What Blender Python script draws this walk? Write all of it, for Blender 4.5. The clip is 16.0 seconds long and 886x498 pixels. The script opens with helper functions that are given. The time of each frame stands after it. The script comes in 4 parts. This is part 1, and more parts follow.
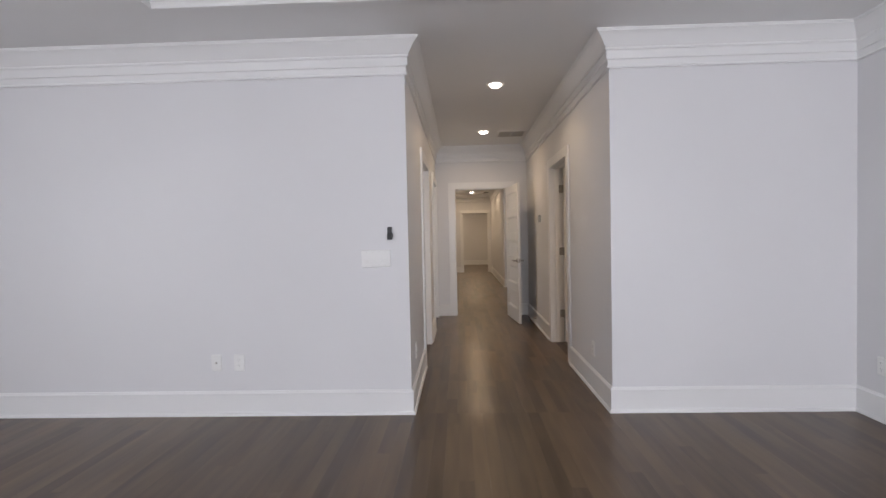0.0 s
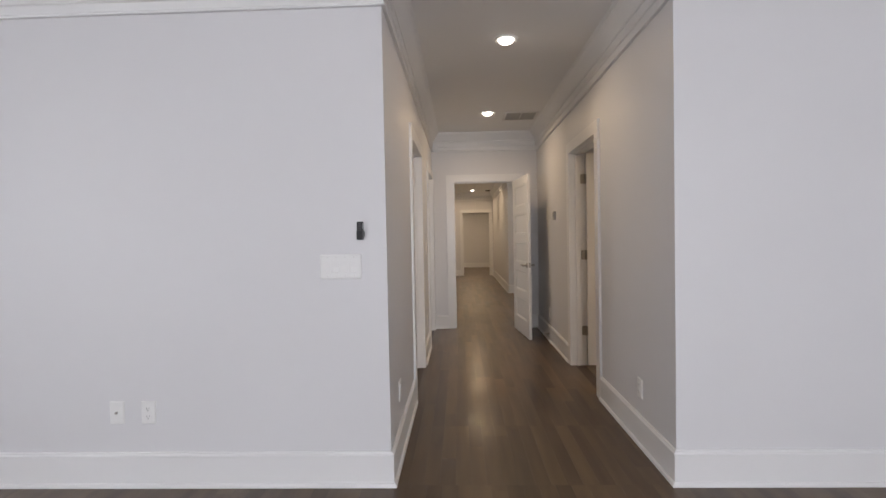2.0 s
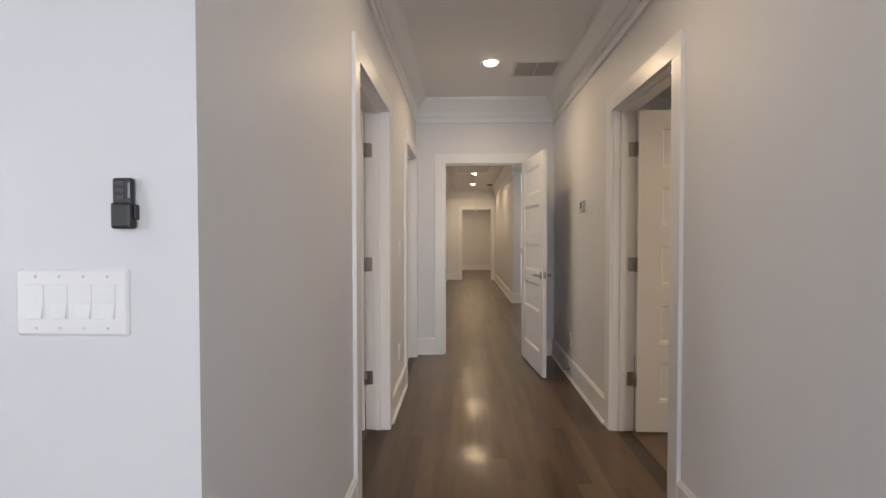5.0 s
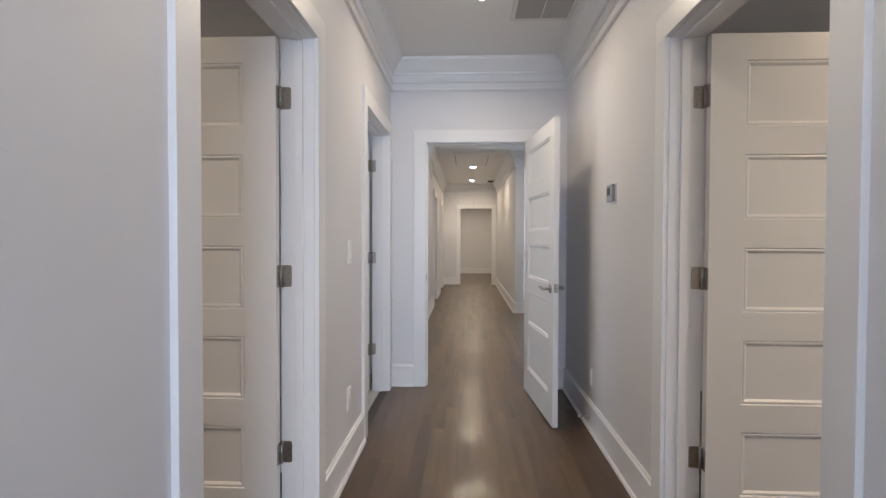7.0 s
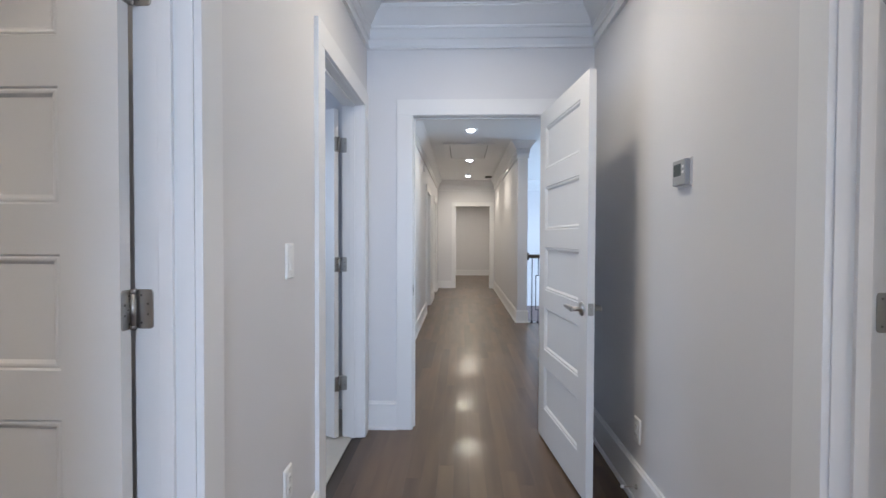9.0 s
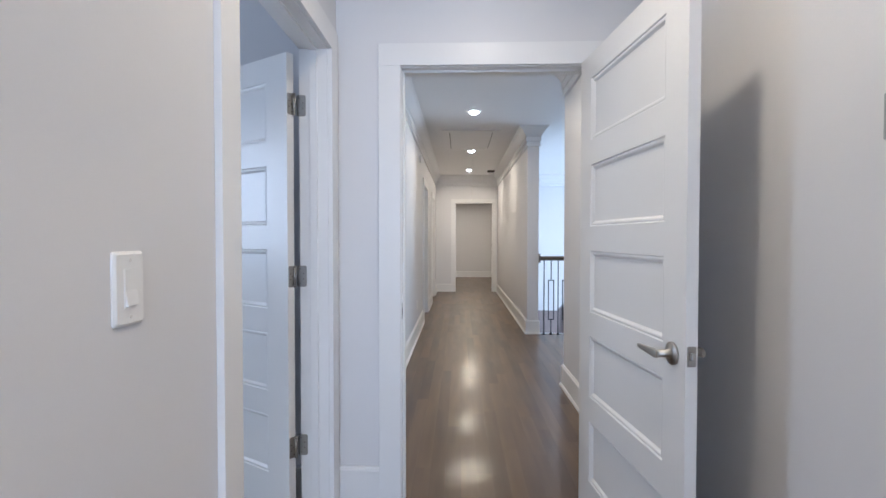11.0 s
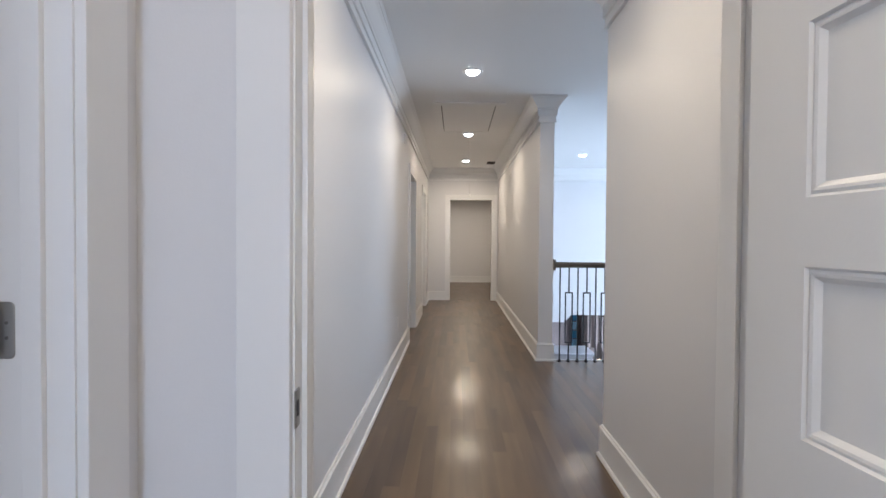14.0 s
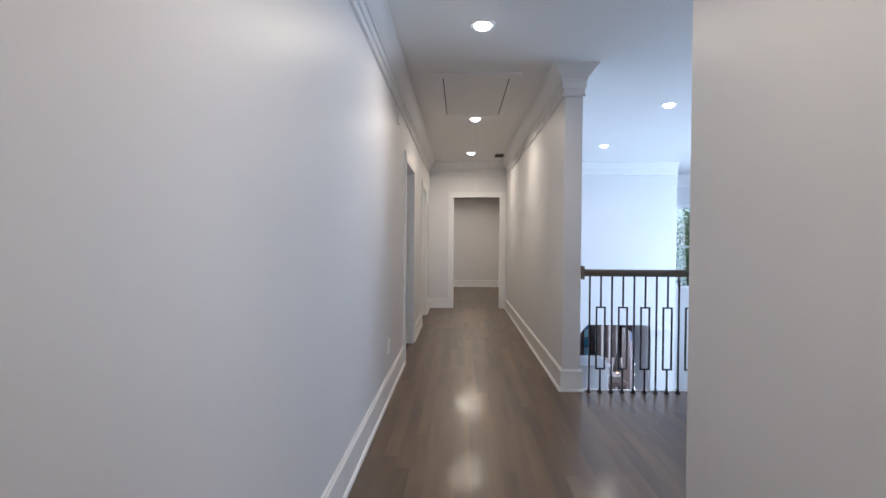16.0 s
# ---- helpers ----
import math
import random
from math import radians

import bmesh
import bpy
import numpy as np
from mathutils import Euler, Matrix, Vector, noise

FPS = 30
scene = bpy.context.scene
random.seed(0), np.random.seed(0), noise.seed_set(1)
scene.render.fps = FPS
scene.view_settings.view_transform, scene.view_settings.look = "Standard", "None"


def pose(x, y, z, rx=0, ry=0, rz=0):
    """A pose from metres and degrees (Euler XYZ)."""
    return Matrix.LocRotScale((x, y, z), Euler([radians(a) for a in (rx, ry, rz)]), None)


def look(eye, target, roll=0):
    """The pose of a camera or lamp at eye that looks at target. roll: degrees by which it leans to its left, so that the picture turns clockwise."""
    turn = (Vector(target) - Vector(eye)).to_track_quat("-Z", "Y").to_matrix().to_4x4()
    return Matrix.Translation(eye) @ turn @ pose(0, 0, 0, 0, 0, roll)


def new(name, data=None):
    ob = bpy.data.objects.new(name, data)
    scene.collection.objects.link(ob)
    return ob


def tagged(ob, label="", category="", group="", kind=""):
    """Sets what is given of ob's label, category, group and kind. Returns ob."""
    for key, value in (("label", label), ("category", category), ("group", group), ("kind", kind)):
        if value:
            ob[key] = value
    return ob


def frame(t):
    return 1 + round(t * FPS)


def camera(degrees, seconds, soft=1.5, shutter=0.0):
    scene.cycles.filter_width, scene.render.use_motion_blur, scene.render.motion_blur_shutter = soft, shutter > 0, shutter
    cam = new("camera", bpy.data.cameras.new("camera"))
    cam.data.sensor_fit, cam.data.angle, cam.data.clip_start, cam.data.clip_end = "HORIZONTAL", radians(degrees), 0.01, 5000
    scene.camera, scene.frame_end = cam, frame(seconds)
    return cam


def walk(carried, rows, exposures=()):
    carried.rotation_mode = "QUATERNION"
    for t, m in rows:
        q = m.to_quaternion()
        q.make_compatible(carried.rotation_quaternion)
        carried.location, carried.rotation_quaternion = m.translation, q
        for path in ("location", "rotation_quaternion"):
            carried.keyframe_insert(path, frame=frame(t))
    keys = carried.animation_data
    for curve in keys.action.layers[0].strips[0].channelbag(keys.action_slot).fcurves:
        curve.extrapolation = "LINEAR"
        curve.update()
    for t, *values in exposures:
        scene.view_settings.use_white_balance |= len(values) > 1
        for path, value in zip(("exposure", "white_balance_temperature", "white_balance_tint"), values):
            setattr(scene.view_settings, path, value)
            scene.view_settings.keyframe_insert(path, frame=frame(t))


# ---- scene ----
cam = camera(83.0, 16.0)
PATH = [
    (0, (0.246, -1.265, 1.314), (0.176, 0.733, 1.258), -1.2),
    (0.5, (0.265, -0.983, 1.311), (0.195, 1.015, 1.252), -1.2),
    (1, (0.285, -0.708, 1.313), (0.214, 1.29, 1.255), -1.2),
    (1.5, (0.261, -0.429, 1.298), (0.19, 1.569, 1.244), -1.1),
    (2, (0.245, -0.187, 1.296), (0.176, 1.811, 1.246), -1.1),
    (2.5, (0.279, 0.08, 1.29), (0.211, 2.079, 1.24), -1.1),
    (3, (0.315, 0.337, 1.279), (0.248, 2.336, 1.234), -1.0),
    (3.5, (0.316, 0.604, 1.29), (0.251, 2.602, 1.241), -0.8),
    (4, (0.314, 0.852, 1.285), (0.250, 2.85, 1.239), -0.7),
    (4.2, (0.314, 0.956, 1.285), (0.254, 2.955, 1.233), -0.5),
    (6.3, (0.49, 2.332, 1.249), (0.385, 4.329, 1.202), 0.5),
    (6.5, (0.501, 2.427, 1.257), (0.4, 4.424, 1.211), 0.1),
    (7, (0.499, 2.653, 1.252), (0.408, 4.65, 1.208), 0.2),
    (7.5, (0.476, 2.896, 1.265), (0.39, 4.894, 1.217), 0.2),
    (8, (0.471, 3.122, 1.262), (0.39, 5.12, 1.214), 0.2),
    (8.5, (0.485, 3.366, 1.262), (0.411, 5.365, 1.216), 0.2),
    (9, (0.48, 3.588, 1.257), (0.409, 5.587, 1.213), 0.2),
    (9.2, (0.467, 3.691, 1.255), (0.396, 5.689, 1.209), 0.2),
    (11.5, (0.429, 4.752, 1.26), (0.366, 6.75, 1.214), 0.0),
    (12, (0.421, 4.992, 1.26), (0.361, 6.99, 1.216), 0.1),
    (12.5, (0.454, 5.21, 1.251), (0.4, 7.209, 1.208), 0.0),
    (13, (0.494, 5.446, 1.25), (0.442, 7.445, 1.211), 0.1),
    (13.5, (0.483, 5.683, 1.23), (0.435, 7.682, 1.194), 0.4),
    (14, (0.471, 5.911, 1.24), (0.42, 7.91, 1.202), 0.4),
    (14.5, (0.491, 6.146, 1.229), (0.437, 8.145, 1.192), 0.3),
    (15, (0.509, 6.388, 1.234), (0.452, 8.386, 1.198), 0.3),
    (15.5, (0.5, 6.629, 1.23), (0.439, 8.628, 1.195), 0.4),
    (16, (0.461, 6.88, 1.245), (0.395, 8.879, 1.212), 0.4),
]
EXPOSURES = [(0, -0.79, 6650, 17), (4.2, -0.66, 6850, 15), (6.5, -0.20, 5650, 13.5), (7.5, -0.19, 5530, 12.3), (9, -0.10, 5080, 11), (11.5, 0.02, 5180, 12.5), (12.5, -0.03, 5450, 13), (13.5, -0.07, 5320, 12.5), (14.5, -0.14, 5400, 13.5), (15.5, -0.20, 5280, 13), (16, -0.25, 5180, 14)]
walk(cam, [(t, look(eye, target, roll)) for t, eye, target, roll in PATH], EXPOSURES)

# ---- plan, in metres ----
CEIL = 2.726          # ceiling height of the room and first hall
CEIL2 = 2.690         # ceiling height of the second hall and stair
LX, RX = -0.135, 1.332    # first hall, faces of its side walls
NY, EY = 2.388, 6.848   # face of the wall towards the big room, face of the hall's end wall
WT = 0.125            # partition thickness
L2X, R2X = -0.102, 1.323   # second hall, faces
R2N = 1.324
GAP_A, GAP_B = 8.79, 11.07   # opening onto the landing
FY = 16.15            # far end wall
DH = 2.045            # height of the openings in end walls
DS = 2.077            # height of the openings in the first hall's side walls
LOW = -3.0            # lower storey's floor
VX = 6.5              # outer wall of the stair hall


# ---- world and lights ----
def make_world():
    world = bpy.data.worlds.new("world")
    scene.world = world
    world.use_nodes = True
    nt = world.node_tree
    nt.nodes.clear()
    sky = nt.nodes.new("ShaderNodeTexSky")
    sky.sky_type, sky.sun_disc = "NISHITA", False
    sky.sun_elevation, sky.sun_rotation = radians(48), radians(200)
    back = nt.nodes.new("ShaderNodeBackground")
    back.inputs["Strength"].default_value = 0.15
    out = nt.nodes.new("ShaderNodeOutputWorld")
    nt.links.new(sky.outputs[0], back.inputs[0])
    nt.links.new(back.outputs[0], out.inputs[0])


make_world()
sun = bpy.data.lights.new("sun", "SUN")
sun.energy, sun.angle, sun.color = 3.0, radians(0.5), (1.0, 0.95, 0.88)
sun_ob = new("sun", sun)
sun_ob.matrix_world = look((0, 0, 30), (-10, 20, 0))


def area(name, eye, target, w, h, watts, color):
    lamp = bpy.data.lights.new(name, "AREA")
    lamp.shape, lamp.size, lamp.size_y, lamp.energy, lamp.color = "RECTANGLE", w, h, watts, color
    ob = new(name, lamp)
    ob.matrix_world = look(eye, target)
    return ob


DAY = (0.88, 0.94, 1.0)
WARM = (1.0, 0.76, 0.47)
AMBER = (1.0, 0.70, 0.38)
# daylight in the window openings
area("window_light_room_back", (1.5, -4.95, 1.5), (1.5, 0, 1.4), 2.7, 1.7, 330, DAY)
area("window_light_room_side", (-4.65, -1.6, 1.5), (0, -1.0, 1.4), 2.4, 1.7, 115, DAY)
area("window_light_stair", (VX - 0.05, 13.6, 0.6), (0, 13.6, 0.3), 4.0, 3.2, 280, (0.85, 0.95, 0.99))
area("window_light_bath", (-3.7, 9.33, 1.5), (-3.0, 0, 1.2), 0.85, 1.1, 30, DAY)
area("window_light_bath_side", (-3.12, 6.5, 1.6), (0, 6.6, 1.3), 0.9, 1.1, 22, (0.94, 0.97, 1.0))
# weak fill added in the two side rooms, whose walls have no windows
area("fill_light_left_room", (-3.3, 3.4, 1.4), (0, 3.6, 1.6), 1.0, 1.1, 4, (1.0, 0.95, 0.85))
area("fill_light_right_room", (4.5, 3.6, 1.4), (0, 3.8, 1.6), 1.0, 1.1, 8, (1.0, 0.95, 0.85))
# unseen fill added to brighten the lower room; no window stands behind it
area("fill_light_lower", (6.9, 19.2, -1.3), (3.0, 20.5, -1.8), 1.6, 1.4, 420, DAY)

LAMPS = [("recessed_light", 0.606, 3.525, 8), ("recessed_light", 0.592, 5.704, 13.0), ("recessed_light", 0.605, 10.26, 14),
         ("recessed_light", 0.635, 12.83, 18), ("recessed_light", 0.643, 15.15, 18), ("recessed_light", 2.61, 14.49, 10), ("recessed_light", 2.645, 12.23, 10),
         # next three: unseen fixtures added to brighten the side rooms and far room
         ("recessed_light", -1.55, 3.45, 15), ("recessed_light", 2.9, 3.6, 27), ("recessed_light", 0.75, 18.7, 50), ("recessed_light", 0.60, 7.78, 13)]


# ---- materials ----
def material(name, base, rough=0.5, metal=0.0, vary=0.06, scale=3.0, fine=60.0, bump=0.02, stretch=(1, 1, 1), coat=0.0, spec=0.5):
    """A plain surface with variation at two scales in colour and gloss, and fine relief."""
    m = bpy.data.materials.new(name)
    m.use_nodes = True
    nt = m.node_tree
    N, Lk = nt.nodes, nt.links
    b = N["Principled BSDF"]
    co = N.new("ShaderNodeTexCoord")
    mp = N.new("ShaderNodeMapping")
    mp.inputs["Scale"].default_value = stretch
    Lk.new(co.outputs["Object"], mp.inputs[0])
    n1, n2 = N.new("ShaderNodeTexNoise"), N.new("ShaderNodeTexNoise")
    n1.inputs["Scale"].default_value, n2.inputs["Scale"].default_value = scale, fine
    n1.inputs["Detail"].default_value, n2.inputs["Detail"].default_value = 4, 3
    Lk.new(mp.outputs[0], n1.inputs["Vector"])
    Lk.new(mp.outputs[0], n2.inputs["Vector"])
    add = N.new("ShaderNodeMath")
    add.operation = "MULTIPLY_ADD"
    add.inputs[1].default_value = 0.35
    Lk.new(n2.outputs[0], add.inputs[0])
    Lk.new(n1.outputs[0], add.inputs[2])
    rng = N.new("ShaderNodeMapRange")
    rng.inputs[1].default_value, rng.inputs[2].default_value = 0.35, 1.0
    rng.inputs[3].default_value, rng.inputs[4].default_value = 1 - vary, 1 + vary
    Lk.new(add.outputs[0], rng.inputs[0])
    mul = N.new("ShaderNodeVectorMath")
    mul.operation = "SCALE"
    mul.inputs[0].default_value = base
    Lk.new(rng.outputs[0], mul.inputs["Scale"])
    Lk.new(mul.outputs[0], b.inputs["Base Color"])
    rr = N.new("ShaderNodeMapRange")
    rr.inputs[1].default_value, rr.inputs[2].default_value = 0.3, 1.0
    rr.inputs[3].default_value, rr.inputs[4].default_value = rough * 0.88, min(1.0, rough * 1.15)
    Lk.new(add.outputs[0], rr.inputs[0])
    Lk.new(rr.outputs[0], b.inputs["Roughness"])
    b.inputs["Metallic"].default_value = metal
    b.inputs["Specular IOR Level"].default_value = spec
    b.inputs["Coat Weight"].default_value = coat
    if bump:
        bp = N.new("ShaderNodeBump")
        bp.inputs["Strength"].default_value = bump
        bp.inputs["Distance"].default_value = 0.004
        Lk.new(n2.outputs[0], bp.inputs["Height"])
        Lk.new(bp.outputs[0], b.inputs["Normal"])
    return m


def wood_floor_material():
    """Stained oak strips: a tone for each strip, long grain, darker knots, satin lacquer."""
    m = bpy.data.materials.new("stained_oak")
    m.use_nodes = True
    nt = m.node_tree
    N, Lk = nt.nodes, nt.links
    b = N["Principled BSDF"]
    geo, info, co = N.new("ShaderNodeNewGeometry"), N.new("ShaderNodeObjectInfo"), N.new("ShaderNodeNewGeometry")
    rnd = N.new("ShaderNodeMath")
    rnd.operation = "ADD"
    Lk.new(geo.outputs["Random Per Island"], rnd.inputs[0])
    Lk.new(info.outputs["Random"], rnd.inputs[1])
    fr = N.new("ShaderNodeMath")
    fr.operation = "FRACT"
    Lk.new(rnd.outputs[0], fr.inputs[0])
    off = N.new("ShaderNodeVectorMath")
    off.operation = "MULTIPLY_ADD"
    comb = N.new("ShaderNodeCombineXYZ")
    k = N.new("ShaderNodeMath")
    k.operation = "MULTIPLY"
    k.inputs[1].default_value = 37.0
    Lk.new(fr.outputs[0], k.inputs[0])
    Lk.new(k.outputs[0], comb.inputs[0])
    Lk.new(k.outputs[0], comb.inputs[1])
    Lk.new(co.outputs["Position"], off.inputs[0])
    off.inputs[1].default_value = (9.0, 0.9, 1.0)
    Lk.new(comb.outputs[0], off.inputs[2])
    grain = N.new("ShaderNodeTexNoise")
    grain.inputs["Scale"].default_value, grain.inputs["Detail"].default_value, grain.inputs["Distortion"].default_value = 1.6, 1.0, 0.0
    Lk.new(off.outputs[0], grain.inputs["Vector"])
    cloud = N.new("ShaderNodeTexNoise")
    cloud.inputs["Scale"].default_value, cloud.inputs["Detail"].default_value = 2.3, 3
    mp = N.new("ShaderNodeMapping")
    mp.inputs["Scale"].default_value = (1.6, 0.6, 1)
    Lk.new(co.outputs["Position"], mp.inputs[0])
    Lk.new(mp.outputs[0], cloud.inputs["Vector"])
    ramp = N.new("ShaderNodeValToRGB")
    ramp.color_ramp.elements[0].position, ramp.color_ramp.elements[1].position = 0.28, 0.75
    ramp.color_ramp.elements[0].color, ramp.color_ramp.elements[1].color = (0.054, 0.0325, 0.019, 1), (0.152, 0.0965, 0.052, 1)
    mix = N.new("ShaderNodeMath")
    mix.operation = "MULTIPLY_ADD"
    mix.inputs[1].default_value = 0.44
    Lk.new(grain.outputs[0], mix.inputs[0])
    tone = N.new("ShaderNodeMath")
    tone.operation = "MULTIPLY_ADD"
    tone.inputs[1].default_value = 0.26
    Lk.new(fr.outputs[0], tone.inputs[0])
    half = N.new("ShaderNodeMath")
    half.operation = "MULTIPLY"
    half.inputs[1].default_value = 0.28
    Lk.new(cloud.outputs[0], half.inputs[0])
    Lk.new(half.outputs[0], tone.inputs[2])
    Lk.new(tone.outputs[0], mix.inputs[2])
    Lk.new(mix.outputs[0], ramp.inputs[0])
    Lk.new(ramp.outputs[0], b.inputs["Base Color"])
    rr = N.new("ShaderNodeMapRange")
    rr.inputs[1].default_value, rr.inputs[2].default_value, rr.inputs[3].default_value, rr.inputs[4].default_value = 0.3, 0.75, 0.36, 0.43
    Lk.new(cloud.outputs[0], rr.inputs[0])
    Lk.new(rr.outputs[0], b.inputs["Roughness"])
    b.inputs["Specular IOR Level"].default_value = 0.34
    b.inputs["Coat Weight"].default_value = 0.27
    pores, pm = N.new("ShaderNodeTexNoise"), N.new("ShaderNodeMapping")
    pores.inputs["Scale"].default_value, pores.inputs["Detail"].default_value = 95.0, 2.0
    Lk.new(off.outputs[0], pm.inputs[0])
    pm.inputs["Scale"].default_value = (0.11, 0.15, 1.0)
    Lk.new(pm.outputs[0], pores.inputs["Vector"])
    cr = N.new("ShaderNodeMapRange")
    cr.inputs[1].default_value, cr.inputs[2].default_value, cr.inputs[3].default_value, cr.inputs[4].default_value = 0.35, 0.65, 0.075, 0.17
    Lk.new(cloud.outputs[0], cr.inputs[0])
    Lk.new(cr.outputs[0], b.inputs["Coat Roughness"])
    pb = N.new("ShaderNodeBump")
    pb.inputs["Strength"].default_value, pb.inputs["Distance"].default_value = 0.8, 0.0013
    Lk.new(pores.outputs[0], pb.inputs["Height"])
    Lk.new(pb.outputs[0], b.inputs["Coat Normal"])
    bp = N.new("ShaderNodeBump")
    bp.inputs["Strength"].default_value, bp.inputs["Distance"].default_value = 0.16, 0.002
    wave = N.new("ShaderNodeTexNoise")
    wave.inputs["Scale"].default_value, wave.inputs["Detail"].default_value = 5.0, 0.0
    Lk.new(co.outputs["Position"], wave.inputs["Vector"])
    Lk.new(wave.outputs[0], bp.inputs["Height"])
    Lk.new(bp.outputs[0], b.inputs["Normal"])
    return m


def glow(name, color, strength):
    m = bpy.data.materials.new(name)
    m.use_nodes = True
    b = m.node_tree.nodes["Principled BSDF"]
    b.inputs["Base Color"].default_value = (0.8, 0.8, 0.8, 1)
    b.inputs["Emission Color"].default_value = (*color, 1)
    b.inputs["Emission Strength"].default_value = strength
    return m


def glass(name, tint=(1, 1, 1), rough=0.0):
    m = bpy.data.materials.new(name)
    m.use_nodes = True
    b = m.node_tree.nodes["Principled BSDF"]
    b.inputs["Base Color"].default_value = (*tint, 1)
    b.inputs["Transmission Weight"].default_value = 1.0
    b.inputs["Roughness"].default_value = rough
    b.inputs["IOR"].default_value = 1.45
    return m


PAINT = material("grey_wall_paint", (0.702, 0.700, 0.712), 0.45, vary=0.02, scale=1.2, fine=180, bump=0.05)
CEILING = material("ceiling_paint", (0.80, 0.80, 0.80), 0.6, vary=0.02, scale=1.0, fine=150, bump=0.05)
TRIM = material("white_trim_paint", (0.78, 0.78, 0.78), 0.30, vary=0.015, scale=2.0, fine=90, bump=0.02)
DOORPAINT = material("white_door_paint", (0.78, 0.775, 0.76), 0.30, vary=0.015, scale=3.0, fine=120, bump=0.03)
OAK = wood_floor_material()
SUBFLOOR = material("dark_subfloor", (0.05, 0.037, 0.028), 0.6)
NICKEL = material("brushed_nickel", (0.42, 0.40, 0.37), 0.30, metal=1.0, vary=0.05, fine=300, bump=0.03)
SCREW = material("dull_screw_heads", (0.22, 0.21, 0.20), 0.4, metal=1.0)
PLASTIC = material("white_plastic", (0.80, 0.80, 0.79), 0.35, vary=0.01, bump=0.0)
# near-black: shade inside slots, holes and hatch gaps put into the colour
SLOT = material("dark_slots", (0.05, 0.05, 0.05), 0.6, bump=0.0)
BLACK = material("black_plastic", (0.018, 0.018, 0.020), 0.35, vary=0.1, bump=0.0)
GREYPLASTIC = material("silver_grey_plastic", (0.33, 0.34, 0.35), 0.4, vary=0.03, bump=0.0)
DARKBUTTON = material("dark_grey_rubber", (0.07, 0.07, 0.075), 0.55, vary=0.05, bump=0.0)
SCREEN = material("dark_glass_screen", (0.09, 0.11, 0.11), 0.12, bump=0.0)
IRON = material("black_iron", (0.018, 0.018, 0.020), 0.42, vary=0.1, bump=0.05)
RAILWOOD = material("dark_stained_rail", (0.14, 0.115, 0.09), 0.32, vary=0.2, scale=5, fine=80, stretch=(0.3, 6, 6))
LENS = glow("lit_lamp_lens", (1.0, 0.93, 0.80), 14.0)
VENTMETAL = material("white_vent_metal", (0.68, 0.67, 0.66), 0.45, bump=0.0)
# white slats coloured mid grey: their shade is put into the base colour
SLAT = material("shaded_vent_slats", (0.40, 0.395, 0.385), 0.5, bump=0.0)
# near-black for painted shade behind the grille, and the dark register's own colour
VENTDARK = material("dark_vent_grey", (0.09, 0.088, 0.085), 0.8, bump=0.0)
TILE = material("beige_stone_tile", (0.55, 0.49, 0.40), 0.3, vary=0.14, scale=4, fine=25, bump=0.03)
TILEFLOOR = material("pale_floor_tile", (0.52, 0.49, 0.43), 0.35, vary=0.1, scale=3, fine=20, bump=0.02)
PORCELAIN = material("white_porcelain", (0.85, 0.86, 0.87), 0.12, vary=0.01, bump=0.0)
BLIND = material("white_blind_slats", (0.75, 0.76, 0.76), 0.45, bump=0.0)
PANE = glass("clear_glass", (0.97, 0.99, 0.98))
BROWNWALL = material("taupe_wall", (0.27, 0.225, 0.215), 0.6, vary=0.1, bump=0.03)
CURTAIN = material("taupe_curtain_cloth", (0.24, 0.20, 0.18), 0.85, vary=0.15, scale=6, fine=200, bump=0.1)
BLUECLOTH = material("blue_cloth", (0.03, 0.16, 0.28), 0.7, vary=0.3, scale=8)
BLUEPALE = material("pale_blue_glass", (0.18, 0.38, 0.50), 0.3, vary=0.2, scale=6)
NAVY = material("dark_blue_panel", (0.05, 0.065, 0.15), 0.5, vary=0.2)
DARKWOOD = material("dark_brown_wood", (0.07, 0.045, 0.035), 0.4, vary=0.25, scale=4, stretch=(1, 1, 6))
WHITESTONE = material("white_counter", (0.78, 0.80, 0.83), 0.2, vary=0.03)
FLAME = glow("fire_glow", (1.0, 0.55, 0.25), 6.0)
CRYSTAL = glow("small_lit_bulbs", (0.9, 0.95, 1.0), 9.0)
LEAF = material("green_leaves", (0.10, 0.19, 0.06), 0.6, vary=0.5, scale=3, fine=9)
BARK = material("grey_bark", (0.12, 0.09, 0.07), 0.85, vary=0.3, scale=6, fine=40, bump=0.4)
GRASS = material("lawn", (0.06, 0.10, 0.03), 0.9, vary=0.3, scale=0.4, fine=8, bump=0.2)
TARP = material("outer_siding", (0.45, 0.44, 0.42), 0.7)


# ---- mesh helpers ----
def box(bm, x0, x1, y0, y1, z0, z1, bevel=0.0, m=None):
    """A box between two corners, its edges cut back by bevel."""
    vs = [bm.verts.new((x, y, z)) for x in (x0, x1) for y in (y0, y1) for z in (z0, z1)]
    q = [(0, 1, 3, 2), (4, 6, 7, 5), (0, 4, 5, 1), (2, 3, 7, 6), (0, 2, 6, 4), (1, 5, 7, 3)]
    fs = [bm.faces.new([vs[i] for i in f]) for f in q]
    if bevel:
        es = list({e for f in fs for e in f.edges})
        r = bmesh.ops.bevel(bm, geom=es, offset=bevel, segments=2, affect="EDGES", profile=0.6)
        vs = list({v for v in vs if v.is_valid} | {v for v in r["verts"]})
    if m is not None:
        bmesh.ops.transform(bm, matrix=m, verts=[v for v in vs if v.is_valid])
    return vs


